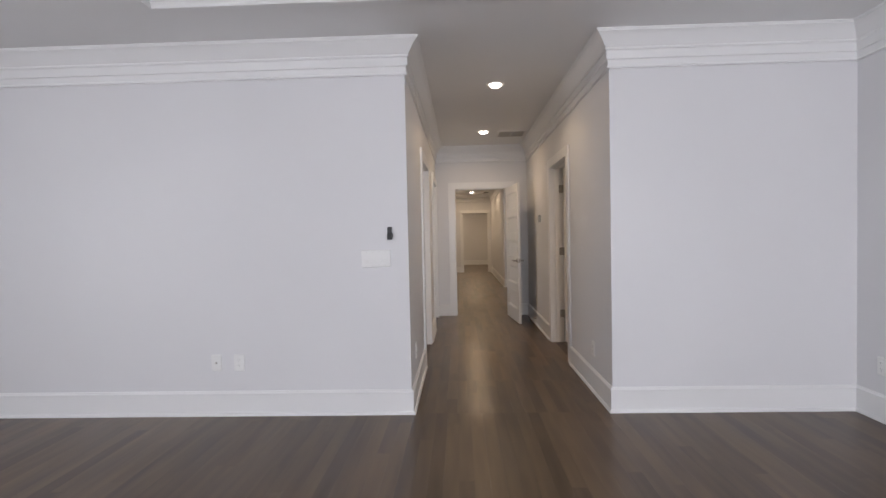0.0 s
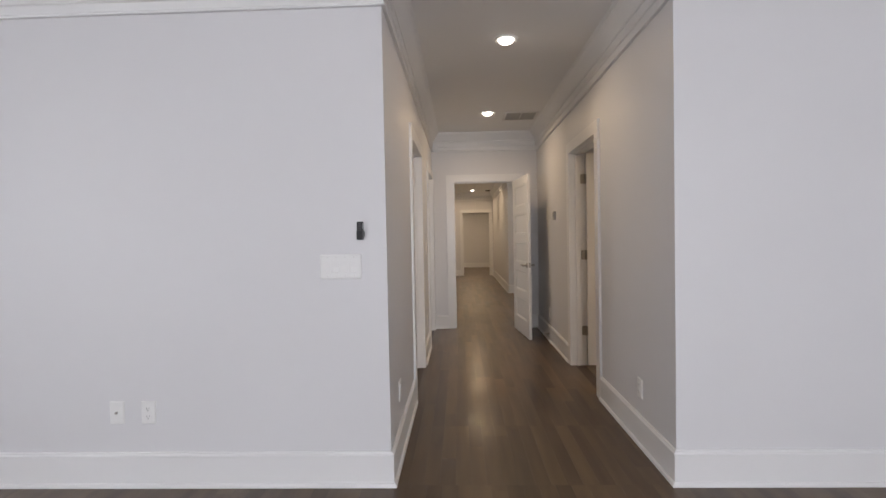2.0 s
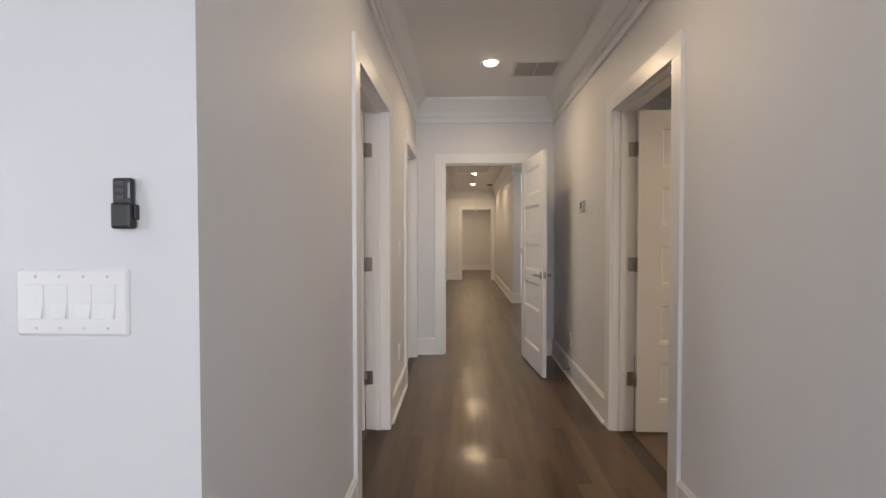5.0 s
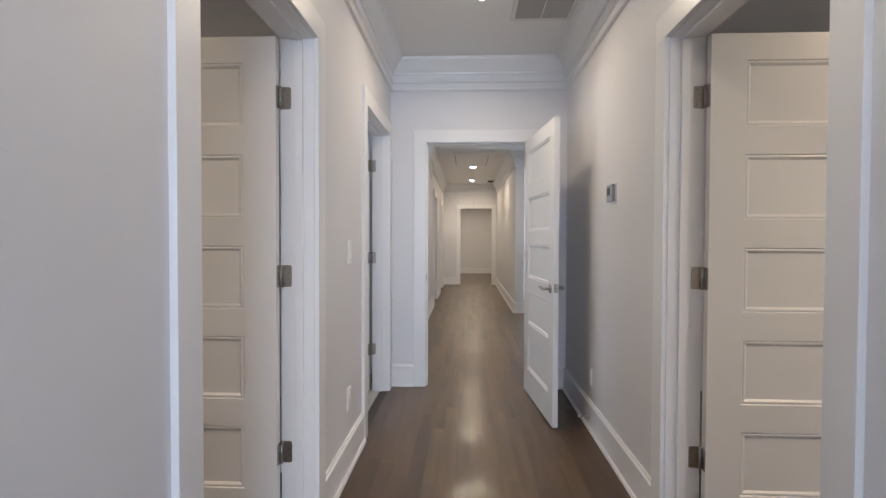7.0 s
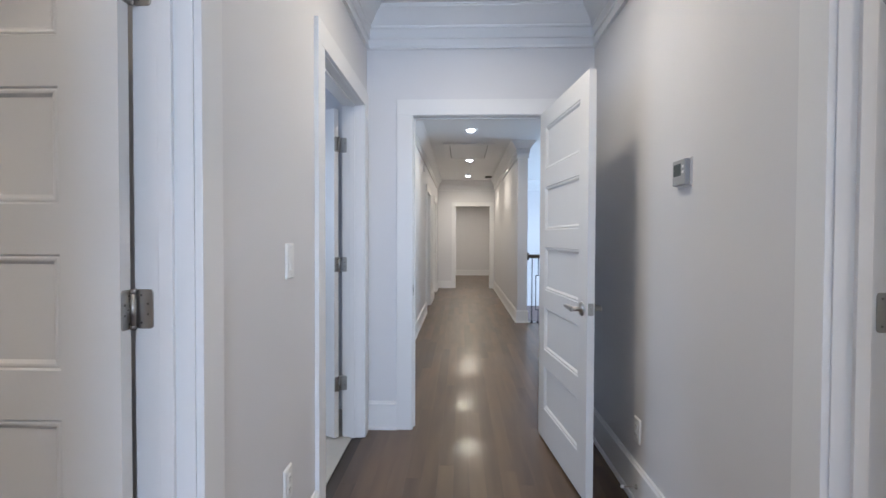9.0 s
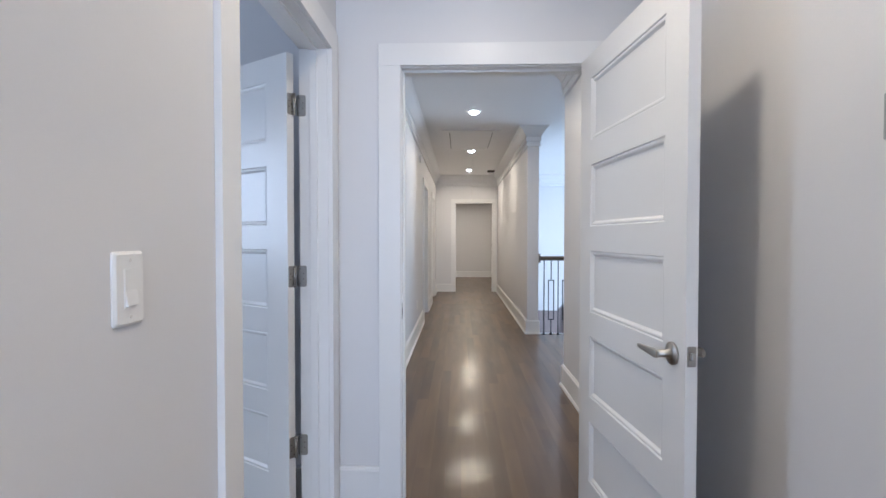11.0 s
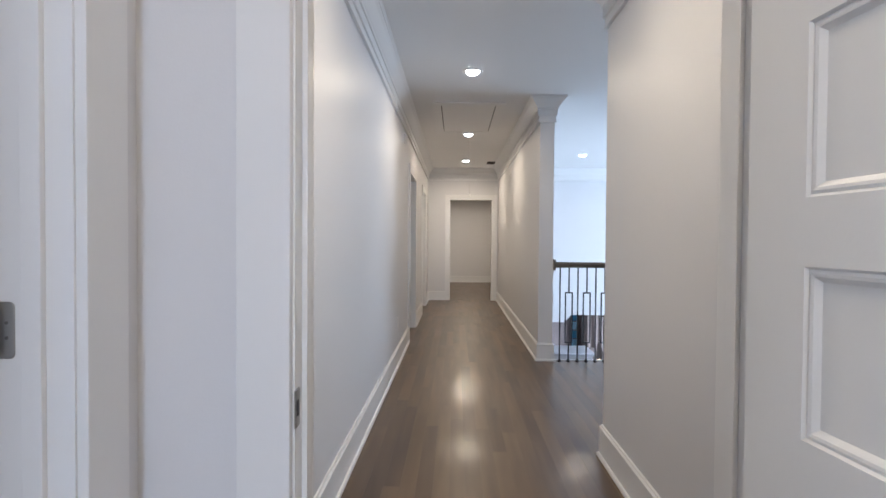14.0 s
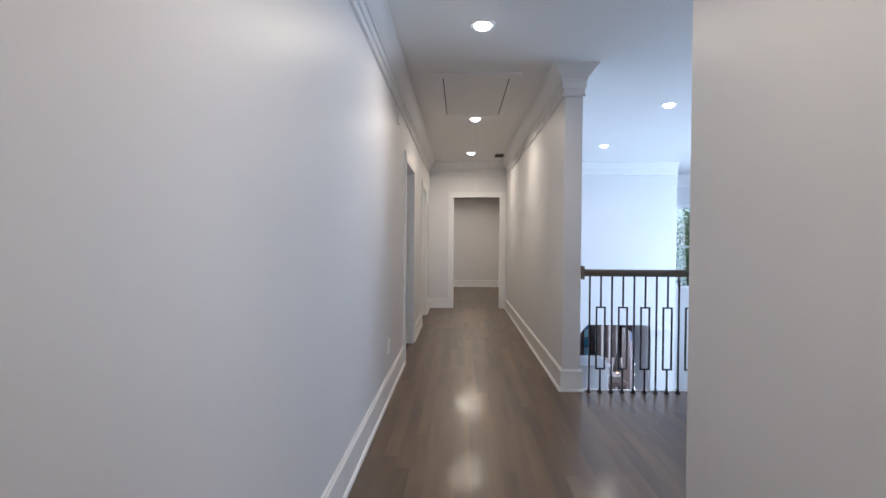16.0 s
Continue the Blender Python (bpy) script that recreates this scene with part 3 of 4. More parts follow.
def leaf(parent, w, side, handle=True, st=0.140, top=DH):
    """A five-panel door leaf along +x from the hinge edge; its body lies from y = 0 towards side. Returns the mesh."""
    T, panels = 0.035, panel_heights(top)
    y0, y1 = sorted((0, side * T))
    bm = bmesh.new()
    zb, zt = 0.012, top - 0.005
    box(bm, 0.002, st, y0, y1, zb, zt)
    box(bm, w - st, w - 0.002, y0, y1, zb, zt)
    edges = [zb] + [z for p in reversed(panels) for z in p] + [zt]
    for k in range(0, len(edges), 2):
        box(bm, st, w - st, y0, y1, edges[k], edges[k + 1])
    lf = part("leaf", bm, DOORPAINT, parent, "white painted five-panel door leaf")
    rings = [(0.0, 0.0005), (0.004, 0.005), (0.009, 0.003), (0.014, 0.004), (0.022, 0.0115)]
    for za, zz in panels:
        bm = bmesh.new()
        for face, sgn in ((y0, 1), (y1, -1)):
            loops = []
            for ins, dep in rings:
                y = face + sgn * dep
                loops.append([bm.verts.new(c) for c in ((st + ins, y, za + ins), (w - st - ins, y, za + ins), (w - st - ins, y, zz - ins), (st + ins, y, zz - ins))])
            for a, b in zip(loops, loops[1:]):
                for i in range(4):
                    bm.faces.new((a[i], a[(i + 1) % 4], b[(i + 1) % 4], b[i]))
            bm.faces.new(loops[-1])
        part("door_panel", bm, DOORPAINT, lf)
    if handle:
        for face, sgn in ((y0, -1), (y1, 1)):
            h = thing_part("lever_handle", parent)
            h.location = (w - 0.070, face, 0.920)
            bm = bmesh.new()
            turned(bm, [(0.034, 0), (0.034, 0.0055), (0.0325, 0.0075), (0.0155, 0.0085), (0.0145, 0.0125), (0.0115, 0.014), (0.0110, 0.050), (0.0095, 0.0545)], pose(0, 0, 0, -90 * sgn, 0, 0))
            sub = part("rosette", bm, NICKEL, h, "brushed nickel round rose")
            bm = bmesh.new()
            n = 9
            rows_ = []
            for i in range(n):
                f = i / (n - 1)
                x = 0.013 - f * 0.116
                hz, hy, zc = 0.0155 - 0.0085 * f, 0.0055 - 0.0030 * f, 0.004 * f
                if i == 0:
                    hz, hy = 0.010, 0.004
                rows_.append([bm.verts.new((x, sgn * (0.053 + 0.004 * f) + hy * max(-0.72, min(0.72, math.cos(a))) / 0.72, zc + hz * math.sin(a))) for a in [k * math.tau / 10 for k in range(10)]])
            for a, b in zip(rows_, rows_[1:]):
                for i in range(10):
                    bm.faces.new((a[i], a[(i + 1) % 10], b[(i + 1) % 10], b[i])).smooth = True
            bm.faces.new(rows_[0][::-1])
            bm.faces.new(rows_[-1])
            part("lever", bm, NICKEL, h, "brushed nickel lever")
        bm = bmesh.new()
        plate(bm, 0.026, 0.058, 0.002, 0.004, pose(w - 0.002, (y0 + y1) / 2, 0.925, 0, 0, 90))
        box(bm, w - 0.001, w + 0.010, (y0 + y1) / 2 - 0.006, (y0 + y1) / 2 + 0.006, 0.915, 0.937, 0.002)
        part("latch_plate", bm, NICKEL, parent, "brushed nickel latch and face plate")
    return lf


def thing_part(name, parent):
    ob = new(name)
    ob.empty_display_size = 0.03
    ob.parent = parent
    return ob


def hinges(parent, leaf_side):
    """Three butt hinges at the leaf's hinge edge: barrel, leaf plate and the plate on the jamb. Parent: the leaf's frame of reference."""
    for z in (1.832, 1.090, 0.345):
        bm = bmesh.new()
        plate(bm, 0.034, 0.092, 0.0025, 0.009, pose(0.002, leaf_side * 0.017, z, 0, 0, -90))
        cyl(bm, 0.0062, 0.0062, 0.094, pose(-0.005, leaf_side * 0.002, z - 0.047), 12)
        for k in (-0.04, 0.04):
            cyl(bm, 0.0068, 0.0068, 0.005, pose(-0.005, leaf_side * 0.002, z + k - 0.003), 12)
        h = part("hinge", bm, NICKEL, parent, "brushed nickel butt hinge with round corners")
        bm = bmesh.new()
        for dy, dz in ((0.009, 0.032), (0.009, -0.032), (0.024, 0.012), (0.024, -0.012), (0.012, 0.0)):
            cyl(bm, 0.0032, 0.0025, 0.0012, pose(-0.0005, leaf_side * dy, z + dz, 0, -90, 0), 10)
        part("hinge_screw", bm, SCREW, h)


def jamb_plates(door, m):
    """The plates on the jamb; m: at floor level, x along the plate away from the barrel, -y the way it faces."""
    for z in (1.832, 1.090, 0.345):
        bm = bmesh.new()
        plate(bm, 0.042, 0.092, 0.002, 0.009, m @ pose(0.02, 0.0005, z))
        p = part("hinge_plate", bm, NICKEL, door, "brushed nickel hinge plate on the jamb")
        bm = bmesh.new()
        for dx, dz in ((0.012, 0.032), (0.012, -0.032), (0.028, 0.012), (0.028, -0.012)):
            cyl(bm, 0.0032, 0.0025, 0.0012, m @ pose(dx, -0.0015, z + dz, 90, 0, 0), 10)
        part("hinge_screw", bm, SCREW, p)


def stops(door, p0, p1, a, b, z1, axis):
    """The stop strips inside the jamb."""
    for u0, u1, z0, zz1 in ((a, a + 0.011, 0, z1), (b - 0.011, b, 0, z1), (a + 0.011, b - 0.011, z1 - 0.011, z1)):
        bm = bmesh.new()
        box(bm, *((p0, p1, u0, u1) if axis == "y" else (u0, u1, p0, p1)), z0, zz1, 0.0015)
        part("door_stop", bm, TRIM, door)


# first door on the left: opens into its room, a right angle
d = thing("door_1", "white five-panel door standing open into the left side room", "door", kind="structure")
casing(d, LX, L1A, L1B, DS, "y", 1)
casing(d, LX - WT, L1A, L1B, DS, "y", -1)
jamb(d, LX - WT, LX, L1A, L1B, DS, "y")
stops(d, LX - 0.078, LX - 0.045, L1A, L1B, DS, "y")
g = thing_part("door_leaf", d)
g.matrix_world = pose(LX - WT - 0.018, L1B - 0.009, 0, 0, 0, 180)
leaf(g, 0.905, 1, top=DS)
hinges(g, 1)
jamb_plates(d, pose(LX - WT - 0.012, L1B, 0))

# first door on the right
d = thing("door_2", "white five-panel door standing open into the right side room", "door", kind="structure")
casing(d, RX, R1A, R1B, DS, "y", -1)
casing(d, RX + WT, R1A, R1B, DS, "y", 1)
jamb(d, RX, RX + WT, R1A, R1B, DS, "y")
stops(d, RX + 0.045, RX + 0.078, R1A, R1B, DS, "y")
g = thing_part("door_leaf", d)
g.matrix_world = pose(RX + WT + 0.018, R1B - 0.009, 0)
leaf(g, 0.905, -1, top=DS)
hinges(g, -1)
jamb_plates(d, pose(RX + WT + 0.012 - 0.04, R1B, 0))

# bathroom door
d = thing("door_3", "white five-panel bathroom door standing wide open", "door", kind="structure")
casing(d, LX, L2A, L2B, DS, "y", 1)
jamb(d, LX - WT, LX, L2A, L2B, DS, "y")
stops(d, LX - 0.078, LX - 0.045, L2A, L2B, DS, "y")
g = thing_part("door_leaf", d)
g.matrix_world = pose(LX - WT - 0.018, L2B - 0.020, 0, 0, 0, 148.4)
leaf(g, 0.792, 1, top=2.052)
hinges(g, 1)
jamb_plates(d, pose(LX - WT - 0.012, L2B, 0))

# door in the end wall: opens into the first hall, against the right wall
d = thing("door_4", "white five-panel door standing open against the hall wall", "door", kind="structure")
casing(d, EY, EA, EB, DH, "x", -1)
casing(d, EY + 0.12, EA, EB, DH, "x", 1)
jamb(d, EY, EY + 0.12, EA, EB, DH, "x")
stops(d, EY + 0.042, EY + 0.075, EA, EB, DH, "x")
g = thing_part("door_leaf", d)
g.matrix_world = pose(0.983, 6.805, 0, 0, 0, -84.3)
leaf(g, 0.875, 1, st=0.128)
hg = thing_part("hinge_set", g)
hg.location = (0, 0.035, 0)
hinges(hg, -1)
bm = bmesh.new()
plate(bm, 0.030, 0.075, 0.002, 0.005, pose(EA, EY + 0.011, 0.915, 0, 0, 90))
sp = part("strike_plate", bm, NICKEL, d, "brushed nickel strike plate")
bm = bmesh.new()
box(bm, EA + 0.0022, EA + 0.003, EY + 0.004, EY + 0.018, 0.90, 0.93)
part("strike_hole", bm, SLOT, sp)

# doorways of the second hall
for k, (a, b) in enumerate(((L3A, L3B), (L4A, L4B))):
    d = thing("door_%d" % (5 + k), "white cased doorway on the long hall", "door", kind="structure")
    casing(d, L2X, a, b, DH, "y", 1)
    jamb(d, L2X - WT, L2X, a, b, DH, "y")
    g = thing_part("door_leaf", d)
    g.matrix_world = pose(L2X - WT + 0.04, a + 0.004, 0, 0, 0, 90) if k else pose(L2X - WT - 0.02, b - 0.004, 0, 0, 0, 172)
    leaf(g, b - a - 0.01, 1 if k else 1)

# far doorway
d = thing("door_7", "white cased open doorway at the hall's far end", "door", kind="structure")
casing(d, FY, FA, FB, DH, "x", -1)
jamb(d, FY, FY + 0.12, FA, FB, DH, "x")
bm = bmesh.new()
plate(bm, 0.030, 0.060, 0.002, 0.005, pose(FB, FY + 0.04, 0.925, 0, 0, -90))
part("strike_plate", bm, NICKEL, d, "small nickel strike plate")
bm = bmesh.new()
for z in (1.832, 1.09, 0.345):
    plate(bm, 0.036, 0.09, 0.002, 0.006, pose(FB, FY + 0.08, z, 0, 0, -90))
part("hinge_plate", bm, NICKEL, d, "small nickel hinge plates")


# ---- fixtures ----
def facing(x, y, z, wall):
    """A pose whose -y faces the room. wall: the way the wall's face looks."""
    return pose(x, y, z, 0, 0, {"s": 0, "e": 90, "n": 180, "w": -90}[wall])


def outlet(x, y, z, wall, label, coax=False):
    t = thing("wall_outlet", label, "outlet", facing(x, y, z, wall))
    bm = bmesh.new()
    plate(bm, 0.079, 0.122, 0.007, 0.006, slope=0.005)
    part("cover_plate", bm, PLASTIC, t, "white plastic cover plate")
    if coax:
        bm = bmesh.new()
        cyl(bm, 0.0075, 0.0075, 0.006, pose(0, -0.006, 0, 90, 0, 0), 6)
        cyl(bm, 0.0045, 0.0045, 0.012, pose(0, -0.006, 0, 90, 0, 0), 12)
        part("cable_socket", bm, NICKEL, t, "brass-coloured threaded cable socket")
        return
    for dz in (0.0205, -0.0205):
        bm = bmesh.new()
        plate(bm, 0.034, 0.030, 0.0025, 0.010, pose(0, -0.007, dz))
        r = part("receptacle", bm, PLASTIC, t, "white receptacle face")
        bm = bmesh.new()
        for dx, hh in ((-0.0065, 0.0045), (0.0065, 0.0038)):
            box(bm, dx - 0.0011, dx + 0.0011, -0.0100, -0.0094, dz + 0.003 - hh, dz + 0.003 + hh)
        cyl(bm, 0.0024, 0.0024, 0.0003, pose(0, -0.0094, dz - 0.009, 90, 0, 0), 10)
        part("socket_slots", bm, SLOT, r)


def light_switch(x, y, z, wall, gangs, label):
    t = thing("light_switch", label, "switch", facing(x, y, z, wall))
    bm = bmesh.new()
    w = 0.033 + 0.046 * gangs
    plate(bm, w, 0.127, 0.007, 0.006, slope=0.005)
    part("cover_plate", bm, PLASTIC, t, "white plastic switch plate")
    for k in range(gangs):
        cx = (k - (gangs - 1) / 2) * 0.046
        bm = bmesh.new()
        plate(bm, 0.034, 0.068, 0.0012, 0.002, pose(cx, -0.007, 0), slope=0.0005)
        r = part("rocker", bm, PLASTIC, t, "white paddle rocker")
        bm = bmesh.new()
        prof = [(-0.006, 0.031), (-0.0085, 0.031), (-0.0085, -0.003), (-0.0128, -0.029), (-0.006, -0.031)]
        ends = [[bm.verts.new((cx + sx, y_, z_)) for y_, z_ in prof] for sx in (-0.0148, 0.0148)]
        bm.faces.new(ends[0])
        bm.faces.new(ends[1][::-1])
        for i in range(5):
            bm.faces.new((ends[0][i], ends[0][(i + 1) % 5], ends[1][(i + 1) % 5], ends[1][i]))
        part("paddle", bm, PLASTIC, r)
        for dz in (-0.0485, 0.0485):
            bm = bmesh.new()
            cyl(bm, 0.0032, 0.0026, 0.0012, pose(cx, -0.007, dz, 90, 0, 0), 12)
            part("cover_screw", bm, VENTMETAL, t, "small painted cover screw")


outlet(-1.589, NY, 0.395, "s", "white cable wall plate low on the big room's wall", True)
outlet(-1.418, NY, 0.395, "s", "white duplex outlet low on the big room's wall")
outlet(ROOM_R, 2.17, 0.37, "w", "white duplex outlet near the room's corner")
outlet(RX, 2.90, 0.345, "w", "white duplex outlet low on the hall wall")
outlet(RX, 6.00, 0.338, "w", "white duplex outlet low beyond the thermostat")
outlet(LX, 2.80, 0.375, "e", "white duplex outlet low near the hall's mouth")
outlet(LX, 5.335, 0.378, "e", "white duplex outlet low between two doorways")
outlet(L2X, 7.77, 0.40, "e", "white duplex outlet low in the long hall")
outlet(L2X, 10.87, 0.40, "e", "white duplex outlet farther down the long hall")
light_switch(-0.375, NY, 1.150, "s", 4, "white four-gang switch plate beside the hall's mouth")
light_switch(LX, 5.36, 1.172, "e", 1, "white single rocker switch between two doorways")
light_switch(L2X, 7.432, 1.14, "e", 1, "white single rocker switch in the long hall")

# fan remote in its cradle
t = thing("remote_control", "small black remote in a wall cradle above the switches", "remote", facing(-0.268, NY, 1.334, "s"))
bm = bmesh.new()
box(bm, -0.0175, 0.0175, -0.018, -0.004, -0.044, 0.047, 0.005)
part("remote_body", bm, BLACK, t, "glossy black remote")
bm = bmesh.new()
box(bm, -0.0190, 0.0190, -0.0225, -0.001, -0.047, 0.002, 0.006)
part("cradle", bm, BLACK, t, "black cradle")
bm = bmesh.new()
box(bm, 0.0190, 0.0230, -0.013, -0.001, -0.030, -0.002, 0.002)
part("cradle_clip", bm, BLACK, t)
for dz in (0.037, 0.024, 0.011):
    bm = bmesh.new()
    plate(bm, 0.016, 0.008, 0.0012, 0.003, pose(-0.002, -0.018, dz), slope=0.0004)
    part("remote_button", bm, DARKBUTTON, t, "dark grey button")
bm = bmesh.new()
plate(bm, 0.004, 0.028, 0.0008, 0.001, pose(0.0145, -0.018, 0.024), slope=0.0003)
part("indicator_strip", bm, GREYPLASTIC, t, "pale grey strip")

# thermostat
t = thing("thermostat", "silver-grey thermostat with a dark screen on the hall wall", "thermostat", facing(RX, 5.53, 1.508, "w"))
bm = bmesh.new()
plate(bm, 0.118, 0.112, 0.006, 0.006)
part("back_plate", bm, PLASTIC, t, "pale back plate")
bm = bmesh.new()
box(bm, -0.054, 0.054, -0.026, -0.006, -0.048, 0.048, 0.004)
part("case", bm, GREYPLASTIC, t, "silver-grey case")
bm = bmesh.new()
plate(bm, 0.062, 0.046, 0.0015, 0.003, pose(-0.010, -0.026, 0.010))
part("screen", bm, SCREEN, t, "dark screen")
bm = bmesh.new()
for dz in (0.02, 0.0):
    plate(bm, 0.014, 0.010, 0.002, 0.003, pose(0.038, -0.026, dz))
part("button", bm, PLASTIC, t)

# door stop on the baseboard
t = thing("spring_door_stop", "metal door stop with a white tip on the baseboard", "door stop", facing(RX - 0.016, 5.96, 0.085, "w"))
bm = bmesh.new()
turned(bm, [(0.012, 0), (0.012, 0.004), (0.006, 0.010), (0.0035, 0.014), (0.0035, 0.062)], pose(0, 0, 0, 90, 0, 0))
part("rod", bm, NICKEL, t, "nickel rod")
bm = bmesh.new()
turned(bm, [(0.006, 0), (0.0085, 0.003), (0.0085, 0.012), (0.006, 0.016)], pose(0, -0.060, 0, 90, 0, 0))
part("rubber_tip", bm, PLASTIC, t, "white rubber tip")

# small white chime above the long hall's left wall
t = thing("wall_sensor", "small white sensor high on the long hall's wall", "sensor", facing(L2X, 11.35, 2.33, "e"))
bm = bmesh.new()
box(bm, -0.03, 0.03, -0.022, 0, -0.05, 0.05, 0.004)
part("case", bm, PLASTIC, t)

# recessed lights
for name, x, y, watts in LAMPS:
    top = CEIL2 if y > EY else CEIL
    t = thing(name, "lit round recessed ceiling light with a white ring", "ceiling light", pose(x, y, top), "recessed ceiling lights")
    bm = bmesh.new()
    prof = [(0.088, 0), (0.088, -0.003), (0.082, -0.006), (0.062, -0.005), (0.058, -0.002)]
    rings = [[bm.verts.new((r * math.cos(i * math.tau / 32), r * math.sin(i * math.tau / 32), z)) for i in range(32)] for r, z in prof]
    for a, b in zip(rings, rings[1:]):
        for i in range(32):
            bm.faces.new((a[i], a[(i + 1) % 32], b[(i + 1) % 32], b[i])).smooth = True
    part("trim_ring", bm, PLASTIC, t, "white trim ring")
    bm = bmesh.new()
    turned(bm, [(0.058, -0.002), (0.057, -0.008), (0.050, -0.019), (0.034, -0.028), (0.010, -0.032)], None, 32)
    part("lens", bm, LENS, t, "glowing lens")
    lamp = bpy.data.lights.new("downlight", "AREA")
    lamp.shape, lamp.size, lamp.energy, lamp.color, lamp.spread = "DISK", 0.13, watts, AMBER if x < 0 or y < 5 and x > 2 else WARM, radians(165)
    lo = new("downlight", lamp)
    lo.matrix_world = look((x, y, top - 0.038), (x, y + 0.0001, 0))

# return-air grille
t = thing("ceiling_vent", "white slatted return-air grille in the hall ceiling", "vent", pose(0.99, 5.88, CEIL))
bm = bmesh.new()
for b in ((-0.2, 0.2, -0.2, -0.172), (-0.2, 0.2, 0.172, 0.2), (-0.2, -0.172, -0.172, 0.172), (0.172, 0.2, -0.172, 0.172)):
    box(bm, *b, -0.010, 0, 0.002)
part("frame", bm, VENTMETAL, t, "white metal frame")
bm = bmesh.new()
# flat dark sheet under the ceiling, painted as the shade of a duct
box(bm, -0.172, 0.172, -0.172, 0.172, -0.0015, 0)
part("backing", bm, VENTDARK, t, "thin dark sheet that paints the shade behind the slats")
sl = bmesh.new()
box(sl, -0.172, 0.172, -0.006, 0.006, -0.0007, 0.0007, 0, pose(0, 0, 0, -22, 0, 0))
first = part("slat", sl, SLAT, t)
first.location = (0, -0.160, -0.0065)
for k in range(1, 20):
    o = first.copy()
    scene.collection.objects.link(o)
    o.parent, o.location = t, (0, -0.160 + k * 0.0168, -0.0065)
bm = bmesh.new()
box(bm, -0.003, 0.003, -0.172, 0.172, -0.012, -0.010)
part("centre_bar", bm, VENTMETAL, t)

# far small vent, smoke detector
t = thing("supply_vent", "small dark ceiling register near the hall's end", "vent", pose(1.12, 15.38, CEIL2))
bm = bmesh.new()
box(bm, -0.075, 0.075, -0.15, 0.15, -0.008, 0, 0.002)
part("frame", bm, VENTDARK, t, "grey metal register")
bm = bmesh.new()
for k in range(8):
    box(bm, -0.06, 0.06, -0.13 + k * 0.034, -0.118 + k * 0.034, -0.011, -0.008)
part("slats", bm, SLOT, t)
t = thing("smoke_detector", "round white smoke detector on the ceiling", "smoke detector", pose(0.572, 8.66, CEIL2))
bm = bmesh.new()
turned(bm, [(0.062, 0), (0.062, -0.010), (0.057, -0.014), (0.056, -0.026), (0.048, -0.034), (0.02, -0.037)])
part("housing", bm, PLASTIC, t, "white plastic housing")
bm = bmesh.new()
turned(bm, [(0.015, -0.036), (0.015, -0.039), (0.012, -0.040)])
part("test_button", bm, GREYPLASTIC, t)

# attic hatch
t = thing("attic_hatch", "white painted pull-down attic hatch with a cord", "hatch", pose(0.597, 11.965, CEIL2))
bm = bmesh.new()
HX, HY = 0.392, 0.757
for b in ((-HX, HX, -HY, -HY + 0.115), (-HX, HX, HY - 0.115, HY), (-HX, -HX + 0.095, -HY + 0.115, HY - 0.115), (HX - 0.095, HX, -HY + 0.115, HY - 0.115)):
    box(bm, *b, -0.016, 0, 0.002)
part("frame", bm, TRIM, t, "flat white frame")
bm = bmesh.new()
box(bm, -HX + 0.105, HX - 0.105, -HY + 0.117, HY - 0.117, -0.012, -0.002)
part("panel", bm, TRIM, t, "flat white hatch panel")
bm = bmesh.new()
# flat dark sheet behind the panel, painted shade for the gaps around it
box(bm, -HX + 0.095, HX - 0.095, -HY + 0.115, HY - 0.115, -0.0015, 0)
part("gap", bm, SLOT, t, "dark sheet that paints the shade in the side gaps")
bm = bmesh.new()
cyl(bm, 0.002, 0.002, 0.85, pose(0.05, HY - 0.17, -0.86), 8)
part("pull_cord", bm, PLASTIC, t, "thin white pull cord")
bm = bmesh.new()
turned(bm, [(0.003, 0.02), (0.010, 0.010), (0.010, -0.010), (0.004, -0.02)], pose(0.05, HY - 0.17, -0.87))
part("cord_knob", bm, PLASTIC, t)

# ---- stair railing ----
BY = 11.035
t = thing("stair_railing", "black iron balusters under a dark wood handrail along the landing", "railing", pose(R2X + 0.146, BY, 0))
LEN = VX - (R2X + 0.146)
bm = bmesh.new()
prof = [(-0.022, 0.962), (0.022, 0.962), (0.026, 0.972), (0.026, 0.985), (0.033, 0.992), (0.033, 1.006), (0.024, 1.018), (-0.024, 1.018), (-0.033, 1.006), (-0.033, 0.992), (-0.026, 0.985), (-0.026, 0.972)]
a = [bm.verts.new((0.012, y, z)) for y, z in prof]
b = [bm.verts.new((LEN, y, z)) for y, z in prof]
for i in range(len(prof)):
    bm.faces.new((a[i], a[(i + 1) % len(prof)], b[(i + 1) % len(prof)], b[i]))
bm.faces.new(a[::-1])
bm.faces.new(b)
part("handrail", bm, RAILWOOD, t, "dark stained moulded wood handrail")
bm = bmesh.new()
box(bm, 0.0, 0.014, -0.045, 0.045, 0.935, 1.045, 0.003)
part("wall_rosette", bm, RAILWOOD, t, "dark wood wall rosette")
S = 0.006


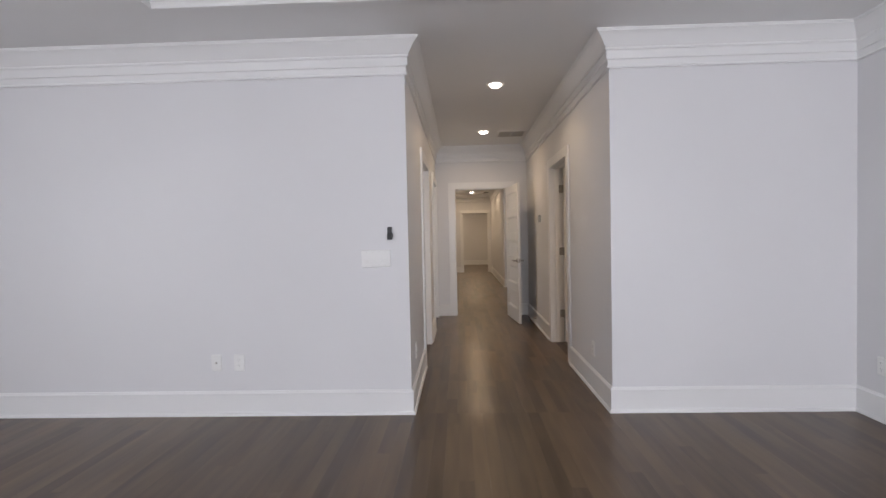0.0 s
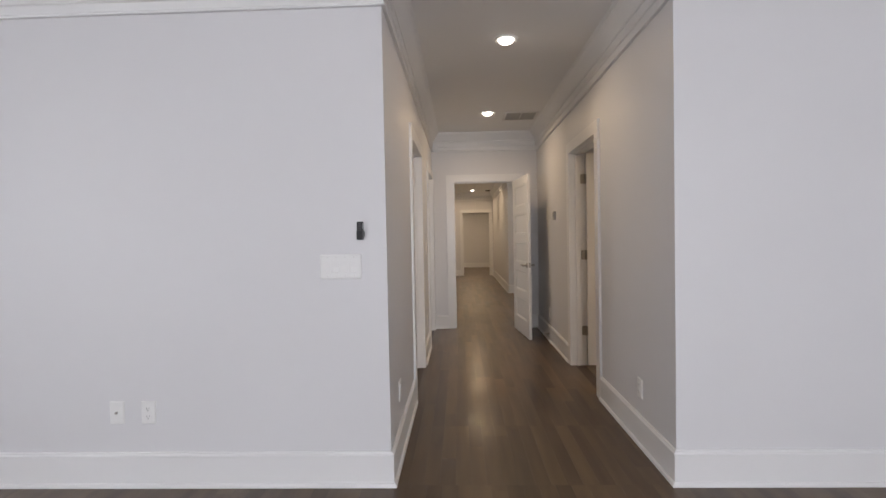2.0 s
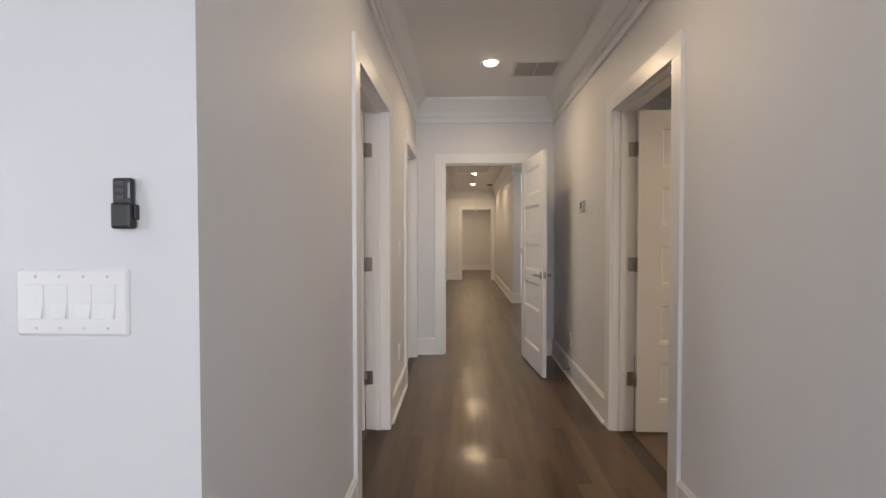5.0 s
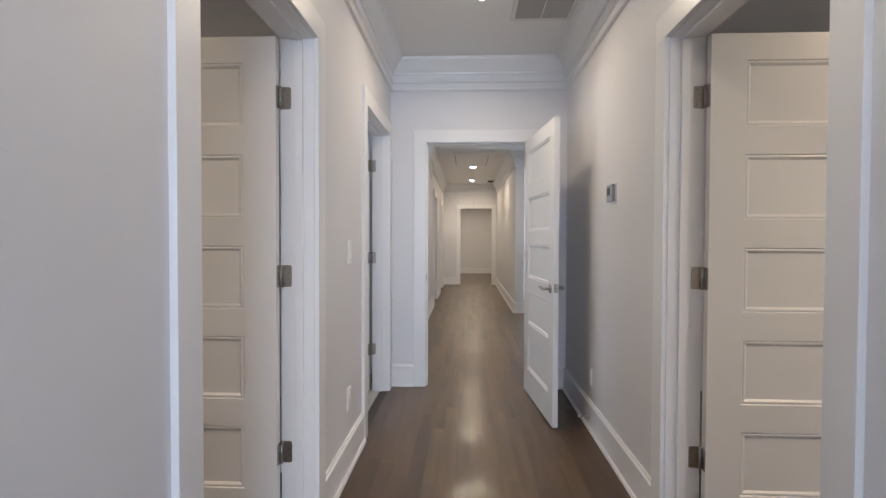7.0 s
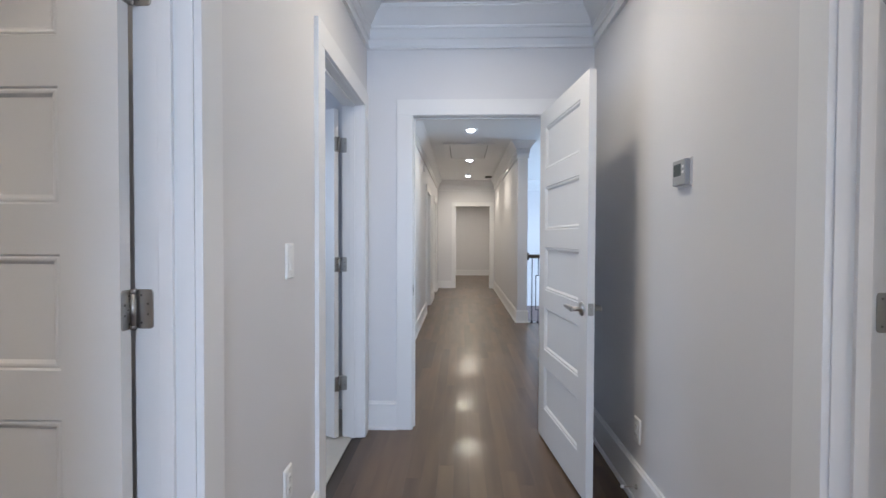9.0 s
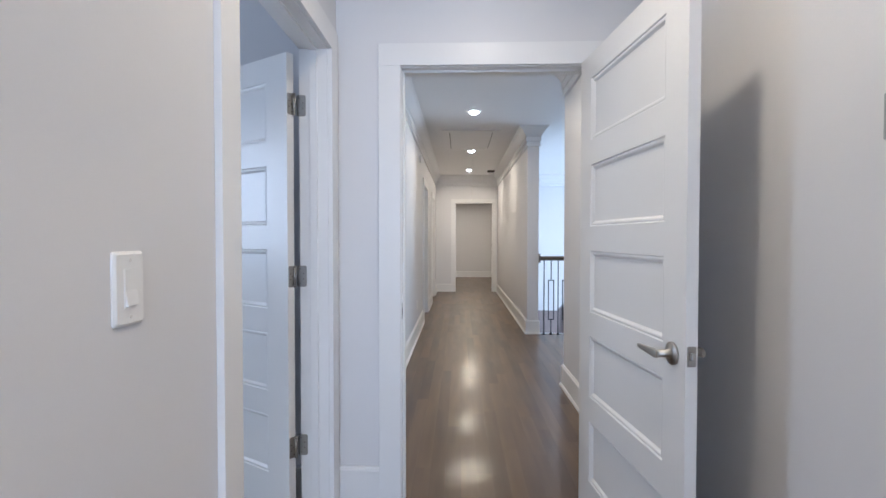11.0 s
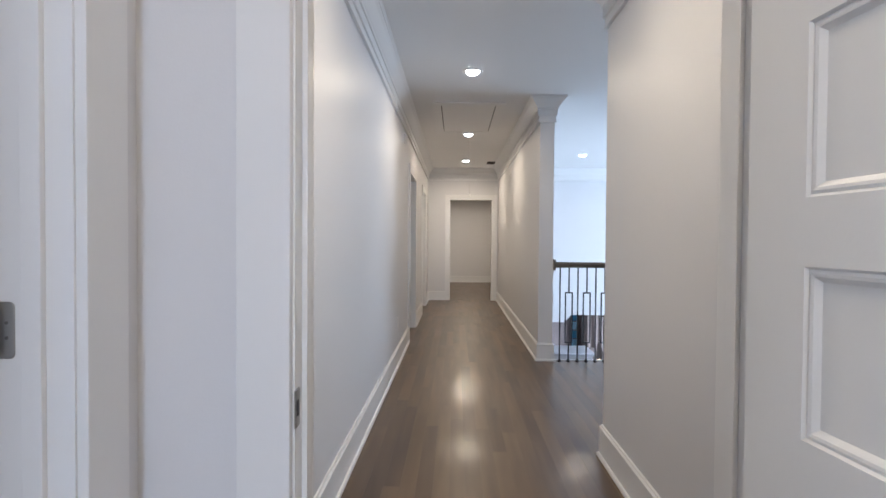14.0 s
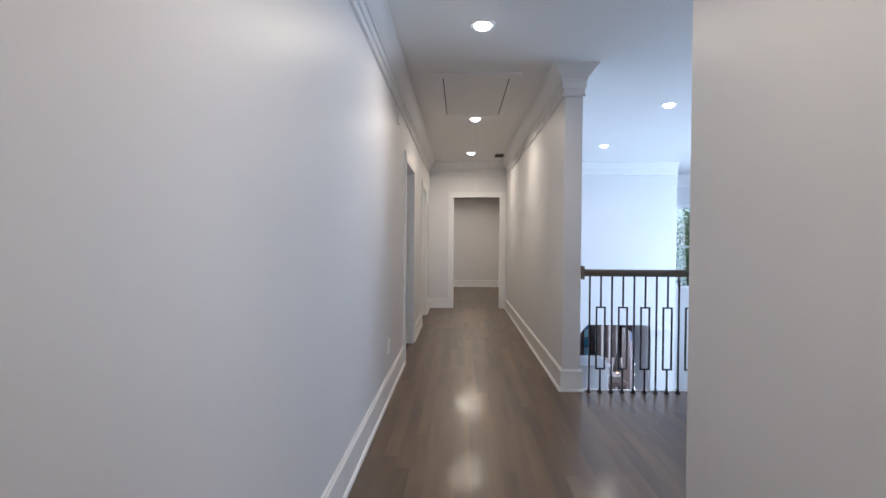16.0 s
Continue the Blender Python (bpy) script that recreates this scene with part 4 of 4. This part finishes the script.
def bars(kind):
    bm = bmesh.new()
    if kind:
        box(bm, -S, S, -S, S, 0.02, 0.205)
        box(bm, -S, S, -S, S, 0.700, 0.965)
        box(bm, -0.040, -0.028, -S, S, 0.193, 0.712)
        box(bm, 0.028, 0.040, -S, S, 0.193, 0.712)
        box(bm, -0.028, 0.028, -S, S, 0.193, 0.205)
        box(bm, -0.028, 0.028, -S, S, 0.700, 0.712)
    else:
        box(bm, -S, S, -S, S, 0.02, 0.965)
    me = bpy.data.meshes.new("baluster")
    bmesh.ops.recalc_face_normals(bm, faces=bm.faces)
    bm.to_mesh(me)
    bm.free()
    me.materials.append(IRON)
    return me


def shoe_mesh():
    bm = bmesh.new()
    turned(bm, [(0.020, 0), (0.019, 0.010), (0.013, 0.022), (0.010, 0.034)], None, 8)
    me = bpy.data.meshes.new("baluster_shoe")
    bmesh.ops.recalc_face_normals(bm, faces=bm.faces)
    bm.to_mesh(me)
    bm.free()
    me.materials.append(IRON)
    return me


KINDS, SHOE = (bars(0), bars(1)), shoe_mesh()
x, k = 1.536, 0
while x < VX - 0.06:
    o = new("baluster", KINDS[k % 2])
    o.parent, o.location = t, (x - (R2X + 0.146), 0, 0)
    tagged(o, "black iron baluster with a slim rectangle" if k % 2 else "plain square black iron baluster")
    s = new("baluster_shoe", SHOE)
    s.parent = o
    x, k = x + 0.0906, k + 1

# ---- stair hall: pilaster and windows ----
t = thing("pilaster", "white painted pilaster with a moulded cap in the lower storey", "pilaster", pose(4.11, FY, LOW), kind="structure")
bm = bmesh.new()
box(bm, -0.165, 0.165, -0.09, 0, 0, -0.40 - LOW, 0.004)
part("shaft", bm, TRIM, t)
bm = bmesh.new()
box(bm, -0.19, 0.19, -0.12, 0, -0.40 - LOW, -0.36 - LOW, 0.004)
box(bm, -0.215, 0.215, -0.15, 0, -0.36 - LOW, -0.30 - LOW, 0.006)
part("cap", bm, TRIM, t)


def window(name, label, axis, plane, a, b, z0, z1, cols, rows_, depth=0.10, pane=True):
    t = thing(name, label, "window", kind="structure")
    def put(n, bm, mat, lab=""):
        return part(n, bm, mat, t, lab)
    def bx(bm, u0, u1, d0, d1, za, zb, bev=0.0):
        p0, p1 = sorted((plane + d0, plane + d1))
        if axis == "y":
            box(bm, p0, p1, u0, u1, za, zb, bev)
        else:
            box(bm, u0, u1, p0, p1, za, zb, bev)
    bm = bmesh.new()
    F = 0.05
    bx(bm, a, a + F, 0.03, depth, z0, z1)
    bx(bm, b - F, b, 0.03, depth, z0, z1)
    bx(bm, a + F, b - F, 0.03, depth, z0, z0 + F)
    bx(bm, a + F, b - F, 0.03, depth, z1 - F, z1)
    put("window_frame", bm, TRIM, "white painted frame")
    bm = bmesh.new()
    for k in range(1, cols):
        u = a + (b - a) * k / cols
        bx(bm, u - 0.02, u + 0.02, 0.04, depth - 0.01, z0 + F, z1 - F)
    for k in range(1, rows_):
        z = z0 + (z1 - z0) * k / rows_
        bx(bm, a + F, b - F, 0.045, depth - 0.015, z - 0.018, z + 0.018)
    if cols > 1 or rows_ > 1:
        put("glazing_bars", bm, TRIM, "white glazing bars")
    else:
        bm.free()
    if pane:
        bm = bmesh.new()
        bx(bm, a + F - 0.005, b - F + 0.005, 0.060, 0.064, z0 + F - 0.005, z1 - F + 0.005)
        p = put("pane", bm, PANE, "clear glass")
        p.visible_shadow = False
    return t


window("window_1", "tall white-framed window in the bay, trees outside", "x", 17.9, 4.85, 6.3, 0.25, 2.05, 2, 2)
window("window_2", "large white-framed stair window", "y", VX, 11.6, 15.6, -1.0, 2.2, 4, 2, 0.12)
window("window_3", "wide white-framed window of the big room", "x", ROOM_B - 0.14, 0.1, 2.9, 0.65, 2.35, 3, 1)
window("window_4", "wide white-framed window of the big room", "y", ROOM_L - 0.14, -2.8, -0.4, 0.65, 2.35, 2, 1)
window("window_5", "bathroom window behind white blinds", "x", 9.4, -4.2, -3.2, 1.0, 2.0, 1, 1)
window("window_6", "small bathroom window", "y", -3.4, 6.0, 6.9, 1.0, 2.1, 1, 1)

# ---- bathroom ----
t = thing("window_blind", "white slatted blind, slats half open", "blind", pose(-3.7, 9.37, 0))
bm = bmesh.new()
box(bm, -0.49, 0.49, -0.03, 0.02, 1.64, 1.68, 0.003)
part("head_rail", bm, BLIND, t)
bm = bmesh.new()
box(bm, -0.48, 0.48, -0.024, 0.024, -0.0015, 0.0015, 0, pose(0, 0, 0, 28, 0, 0))
s0 = part("slat", bm, BLIND, t)
s0.location = (0, 0, 1.61)
for k in range(1, 11):
    o = s0.copy()
    scene.collection.objects.link(o)
    o.parent, o.location = t, (0, 0, 1.61 - 0.062 * k)

t = thing("bathtub", "white tub set in a beige tiled surround", "bathtub", pose(-2.35, 8.05, 0))
bm = bmesh.new()
for b in ((-0.85, 1.0, 0, 0.06, 0.004, 0.54), (-0.85, 1.0, 1.0, 1.06, 0.004, 0.54), (0.94, 1.0, 0.06, 1.0, 0.004, 0.54), (-0.85, -0.79, 0.06, 1.0, 0.004, 0.54)):
    box(bm, *b, 0.003)
part("surround", bm, TILE, t, "beige stone tile surround")
bm = bmesh.new()
box(bm, -0.87, 1.02, -0.02, 0.07, 0.54, 0.565, 0.004)
part("deck_edge", bm, NICKEL, t, "grey metal edge strip")
bm = bmesh.new()
seg, rings = 40, []
for sx, sy, z in ((0.92, 0.53, 0.56), (0.91, 0.52, 0.60), (0.88, 0.49, 0.615), (0.82, 0.43, 0.605), (0.78, 0.39, 0.55), (0.70, 0.32, 0.25), (0.55, 0.22, 0.16)):
    ring = []
    for i in range(seg):
        a = i * math.tau / seg
        c, s_ = math.cos(a), math.sin(a)
        ring.append(bm.verts.new((0.075 + sx * abs(c) ** 0.6 * (1 if c > 0 else -1), 0.53 + sy * abs(s_) ** 0.6 * (1 if s_ > 0 else -1), z)))
    rings.append(ring)
for a, b in zip(rings, rings[1:]):
    for i in range(seg):
        bm.faces.new((a[i], a[(i + 1) % seg], b[(i + 1) % seg], b[i])).smooth = True
bm.faces.new(rings[-1])
part("tub", bm, PORCELAIN, t, "glossy white tub")
bm = bmesh.new()
cyl(bm, 0.016, 0.014, 0.12, pose(0.42, 0.12, 0.60), 14)
cyl(bm, 0.013, 0.011, 0.14, pose(0.42, 0.12, 0.71, -80, 0, 0), 14)
cyl(bm, 0.018, 0.012, 0.05, pose(0.30, 0.12, 0.60), 14)
part("tub_faucet", bm, NICKEL, t, "brushed nickel faucet")

t = thing("towel_bar", "brushed nickel towel bar on the bathroom wall", "towel bar", pose(-0.89, 7.22, 1.635))
bm = bmesh.new()
cyl(bm, 0.009, 0.009, 0.60, pose(-0.30, -0.065, 0, 0, 90, 0), 14)
part("bar", bm, NICKEL, t)
for dx in (-0.285, 0.285):
    bm = bmesh.new()
    turned(bm, [(0.026, 0), (0.026, 0.006), (0.014, 0.012), (0.012, 0.066), (0.014, 0.074)], pose(dx, 0, 0, 90, 0, 0))
    part("bracket", bm, NICKEL, t)

d = thing("door_8", "white framed inner doorway with nickel hinges", "door", kind="structure")
bm = bmesh.new()
box(bm, -1.835, -1.76, 7.762, 7.78, 0, 2.62, 0.002)
part("side_casing", bm, TRIM, d)
bm = bmesh.new()
box(bm, -1.848, -1.83, 7.775, 7.90, 0, 2.62)
part("side_jamb", bm, TRIM, d)
for z in (1.832, 1.09, 0.345):
    bm = bmesh.new()
    box(bm, -1.868, -1.836, 7.755, 7.762, z - 0.046, z + 0.046, 0.002)
    part("hinge_plate", bm, NICKEL, d, "brushed nickel hinge plate")

# ---- lower living room, seen over the railing ----
t = thing("kitchen_island", "white island with a thick pale top in the lower room", "island", pose(3.0, 19.4, LOW))
bm = bmesh.new()
box(bm, -1.05, 1.05, -0.45, 0.45, 0, 1.24, 0.006)
part("body", bm, TRIM, t, "white painted body")
bm = bmesh.new()
box(bm, -1.12, 1.12, -0.52, 0.52, 1.24, 1.31, 0.03)
part("worktop", bm, WHITESTONE, t, "white stone worktop")


def curtain(x0, x1, y, z0, z1, mat, label):
    bm = bmesh.new()
    n = max(8, int((x1 - x0) / 0.018))
    rows_ = []
    for z in (z0, (z0 + z1) / 2, z1):
        r = []
        for i in range(n + 1):
            xx = x0 + (x1 - x0) * i / n
            r.append((xx, y + 0.045 * math.sin(i * 0.55) + 0.012 * math.sin(i * 1.7 + z), z))
        rows_.append([bm.verts.new(p) for p in r] + [bm.verts.new((px, py + 0.006, pz)) for px, py, pz in reversed(r)])
    m_ = len(rows_[0])
    for a, b in zip(rows_, rows_[1:]):
        for i in range(m_):
            bm.faces.new((a[i], a[(i + 1) % m_], b[(i + 1) % m_], b[i])).smooth = True
    t_ = thing("curtain", label, "curtain")
    part("cloth", bm, mat, t_)
    bm = bmesh.new()
    cyl(bm, 0.014, 0.014, x1 - x0 + 0.1, pose(x0 - 0.05, y, z1 + 0.005, 0, 90, 0), 12)
    part("curtain_rod", bm, DARKWOOD, t_, "dark wood rod")


curtain(4.32, 4.98, 21.1, LOW + 0.02, -0.42, CURTAIN, "taupe curtain hanging in folds in the lower room")
t = thing("stained_panel", "tall blue banded glass panel against the lower wall", "panel", pose(4.15, 21.4, LOW))
bm = bmesh.new()
box(bm, -0.11, 0.11, -0.03, 0.03, 0.9, 2.6, 0.004)
part("frame", bm, DARKWOOD, t)
for k in range(6):
    bm = bmesh.new()
    box(bm, -0.085, 0.085, -0.045, -0.03, 0.96 + k * 0.27, 1.20 + k * 0.27, 0.003)
    part("glass_band", bm, BLUECLOTH if k % 2 else BLUEPALE, t, "bright blue band" if k % 2 else "pale blue band")
t = thing("wall_picture", "dark blue picture on the lower room's wall", "picture", pose(5.52, 21.47, -1.10))
bm = bmesh.new()
box(bm, -0.26, 0.26, -0.03, 0.03, -0.50, 0.50, 0.004)
part("canvas", bm, NAVY, t)
t = thing("tall_cabinet", "dark brown tall cabinet against the lower room's wall", "cabinet", pose(5.12, 21.2, LOW))
bm = bmesh.new()
box(bm, -0.12, 0.14, -0.2, 0.28, 0, 2.3, 0.008)
part("body", bm, DARKWOOD, t)
bm = bmesh.new()
box(bm, -0.11, 0.13, -0.22, -0.2, 0.06, 2.24, 0.004)
part("cabinet_door", bm, DARKWOOD, t)
t = thing("side_chair", "dark upholstered high-backed chair beside the counter", "chair", pose(4.45, 19.7, LOW))
bm = bmesh.new()
box(bm, -0.25, 0.25, -0.25, 0.25, 0.62, 0.74, 0.03)
part("seat", bm, DARKWOOD, t)
bm = bmesh.new()
box(bm, -0.24, 0.24, 0.20, 0.27, 0.74, 1.25, 0.03)
part("backrest", bm, CURTAIN, t, "grey-brown padded back")
for dx in (-0.21, 0.21):
    for dy in (-0.21, 0.21):
        bm = bmesh.new()
        cyl(bm, 0.018, 0.024, 0.63, pose(dx, dy, 0), 10)
        part("leg", bm, DARKWOOD, t)
t = thing("pendant_light", "slim hanging light with small bright bulbs in the lower room", "pendant light", pose(3.97, 17.0, -0.28))
bm = bmesh.new()
cyl(bm, 0.006, 0.006, 1.45, pose(0, 0, -1.45), 8)
part("rod", bm, NICKEL, t)
bm = bmesh.new()
turned(bm, [(0.05, 0), (0.05, -0.015), (0.012, -0.03)], None, 16)
part("canopy", bm, NICKEL, t)
for z in (-0.92, -1.13, -1.40):
    bm = bmesh.new()
    turned(bm, [(0.006, -0.022), (0.020, -0.010), (0.020, 0.010), (0.006, 0.022)], pose(0, -0.01, z), 12)
    part("bulb", bm, CRYSTAL, t, "small glowing bulb")
t = thing("pendant_light", "small hanging glass shade with a warm lit bulb", "pendant light", pose(3.68, 17.1, -0.28))
bm = bmesh.new()
cyl(bm, 0.004, 0.004, 0.72, pose(0, 0, -0.72), 8)
part("cord", bm, BLACK, t)
bm = bmesh.new()
turned(bm, [(0.02, -0.72), (0.045, -0.80), (0.075, -0.98), (0.085, -1.10), (0.080, -1.10), (0.04, -0.82)], None, 16)
part("shade", bm, CURTAIN, t, "smoky shade")
bm = bmesh.new()
turned(bm, [(0.012, -0.98), (0.035, -1.03), (0.040, -1.09), (0.020, -1.13)], None, 12)
part("bulb", bm, FLAME, t, "warm glowing bulb")

# ---- outdoors ----
bm = bmesh.new()
n = 24
vs = [[bm.verts.new((-600 + 1200 * i / n, -600 + 1200 * j / n, -3.4)) for j in range(n + 1)] for i in range(n + 1)]
for i in range(n):
    for j in range(n):
        bm.faces.new((vs[i][j], vs[i + 1][j], vs[i + 1][j + 1], vs[i][j + 1]))
structure("ground", bm, GRASS, "green lawn around the house", "ground")


def tree(x, y, h, seed):
    rnd = random.Random(seed)
    t = thing("tree", "leafy green tree outside the window", "tree", pose(x, y, -3.4), "trees outside")
    bm = bmesh.new()
    turned(bm, [(0.17, 0), (0.13, 0.3), (0.10, h * 0.45), (0.05, h * 0.8)], None, 10)
    tips = []
    for k in range(12):
        z = h * rnd.uniform(0.3, 0.8)
        a, l = rnd.uniform(0, math.tau), rnd.uniform(0.8, 1.9)
        cyl(bm, 0.045, 0.012, l, pose(0, 0, z, 0, 0, math.degrees(a)) @ pose(0, 0, 0, 0, rnd.uniform(35, 65), 0), 6)
        tips.append((a, z, l))
    part("trunk", bm, BARK, t)
    verts, faces = [], []
    for k in range(3200):
        a, z, l = rnd.choice(tips)
        r = rnd.uniform(0.3, 1.0) * l * 0.95
        c = Vector((math.cos(a) * r * 0.9 + rnd.gauss(0, 0.35), math.sin(a) * r * 0.9 + rnd.gauss(0, 0.35), z + r * 0.55 + rnd.gauss(0, 0.4)))
        u = Vector((rnd.gauss(0, 1), rnd.gauss(0, 1), rnd.gauss(0, 1))).normalized() * 0.07
        v = u.cross(Vector((rnd.gauss(0, 1), rnd.gauss(0, 1), rnd.gauss(0, 1)))).normalized() * 0.04
        i = len(verts)
        verts += [c - u, c + v, c + u, c - v]
        faces.append((i, i + 1, i + 2, i + 3))
    me = bpy.data.meshes.new("crown")
    me.from_pydata([tuple(p) for p in verts], [], faces)
    me.materials.append(LEAF)
    cr = new("crown", me)
    cr.parent = t
    tagged(cr, "loose crown of small green leaves")


for k, (x, y, h) in enumerate(((7.8, 24.5, 6.0), (10.2, 27.0, 7.5), (6.0, 27.5, 7.0), (12.5, 24.0, 6.5), (9.0, 31.0, 8.0))):
    tree(x, y, h, 10 + k)
t = thing("balcony_railing", "dark thin railing outside the bay window", "railing", pose(4.5, 19.6, -0.6))
bm = bmesh.new()
box(bm, 0, 3.2, -0.02, 0.02, 1.36, 1.40)
part("top_rail", bm, IRON, t)
bm = bmesh.new()
box(bm, -0.007, 0.007, -0.007, 0.007, 0.02, 1.36)
first = part("bar", bm, IRON, t)
for k in range(1, 27):
    o = first.copy()
    scene.collection.objects.link(o)
    o.parent, o.location = t, (k * 0.12, 0, 0)
bm = bmesh.new()
box(bm, -0.2, 3.4, -1.5, 0.1, -0.15, 0.0)
part("deck", bm, DARKWOOD, t, "weathered deck boards")

# ---- floor boards, last ----
BW = 0.083


def board_mesh(length):
    bm = bmesh.new()
    w = BW - 0.0002
    box(bm, 0, w, 0, length - 0.0004, -0.004, 0.0)
    me = bpy.data.meshes.new("floor_board")
    bmesh.ops.recalc_face_normals(bm, faces=bm.faces)
    bm.to_mesh(me)
    bm.free()
    me.materials.append(OAK)
    return me


LENGTHS = [round(0.6 + 0.15 * k, 2) for k in range(12)]
BOARDS = {l: board_mesh(l) for l in LENGTHS}
rnd = random.Random(5)


def lay(x0, x1, y0, y1):
    """Strips that run along y: (x, y, length)."""
    out, n = [], int(math.ceil((x1 - x0) / BW))
    for i in range(n):
        y = y0 - rnd.uniform(0.0, 0.9)
        while y < y1:
            l = rnd.choice(LENGTHS)
            out.append((x0 + i * BW, y, l))
            y += l
    return out


def lay_joined(name, strips, parent, clip):
    """Strips cut to a rectangle, joined into one mesh."""
    cx0, cx1, cy0, cy1 = clip
    verts, faces = [], []
    for x, y, l in strips:
        xa, xb, ya, yb = max(x, cx0), min(x + BW - 0.0004, cx1), max(y, cy0), min(y + l - 0.0004, cy1)
        if xb - xa < 0.004 or yb - ya < 0.01:
            continue
        i = len(verts)
        verts += [(xa, ya, -0.004), (xb, ya, -0.004), (xb, yb, -0.004), (xa, yb, -0.004), (xa, ya, 0), (xb, ya, 0), (xb, yb, 0), (xa, yb, 0)]
        faces += [(i + 4, i + 5, i + 6, i + 7), (i, i + 1, i + 5, i + 4), (i + 1, i + 2, i + 6, i + 5), (i + 2, i + 3, i + 7, i + 6), (i + 3, i, i + 4, i + 7)]
    me = bpy.data.meshes.new(name)
    me.from_pydata(verts, [], faces)
    me.materials.append(OAK)
    ob = new(name, me)
    ob.parent = parent
    tagged(ob, kind="stuff")


X0 = LX + 0.001
N_HALL = 18
lay_joined("floor_boards", lay(ROOM_L, ROOM_R, ROOM_B, NY), floor_room, (ROOM_L, ROOM_R, ROOM_B, NY))
lay_joined("floor_boards", lay(X0, X0 + N_HALL * BW, NY, 3.2), floor_hall, (X0, RX, NY, 3.2))
rest = []
for x, y, l in lay(X0, X0 + N_HALL * BW, 3.2, 14.0):
    if x + BW < RX and y >= 3.2 and y + l < 14.0:
        o = new("floor_board", BOARDS[l])
        o.location = (x, y, 0)
        o.parent = floor_hall
    else:
        rest.append((x, y, l))
lay_joined("floor_boards", rest, floor_hall, (X0, X0 + N_HALL * BW, 3.2, 14.0))
lay_joined("floor_boards", lay(X0, X0 + N_HALL * BW, 14.0, FY + 0.12), floor_hall, (X0, X0 + N_HALL * BW, 14.0, FY + 0.12))
lay_joined("floor_boards", lay(X0 + N_HALL * BW, 3.35, GAP_A, GAP_B), floor_hall, (X0 + N_HALL * BW, 3.35, GAP_A - 0.02, GAP_B + 0.03))
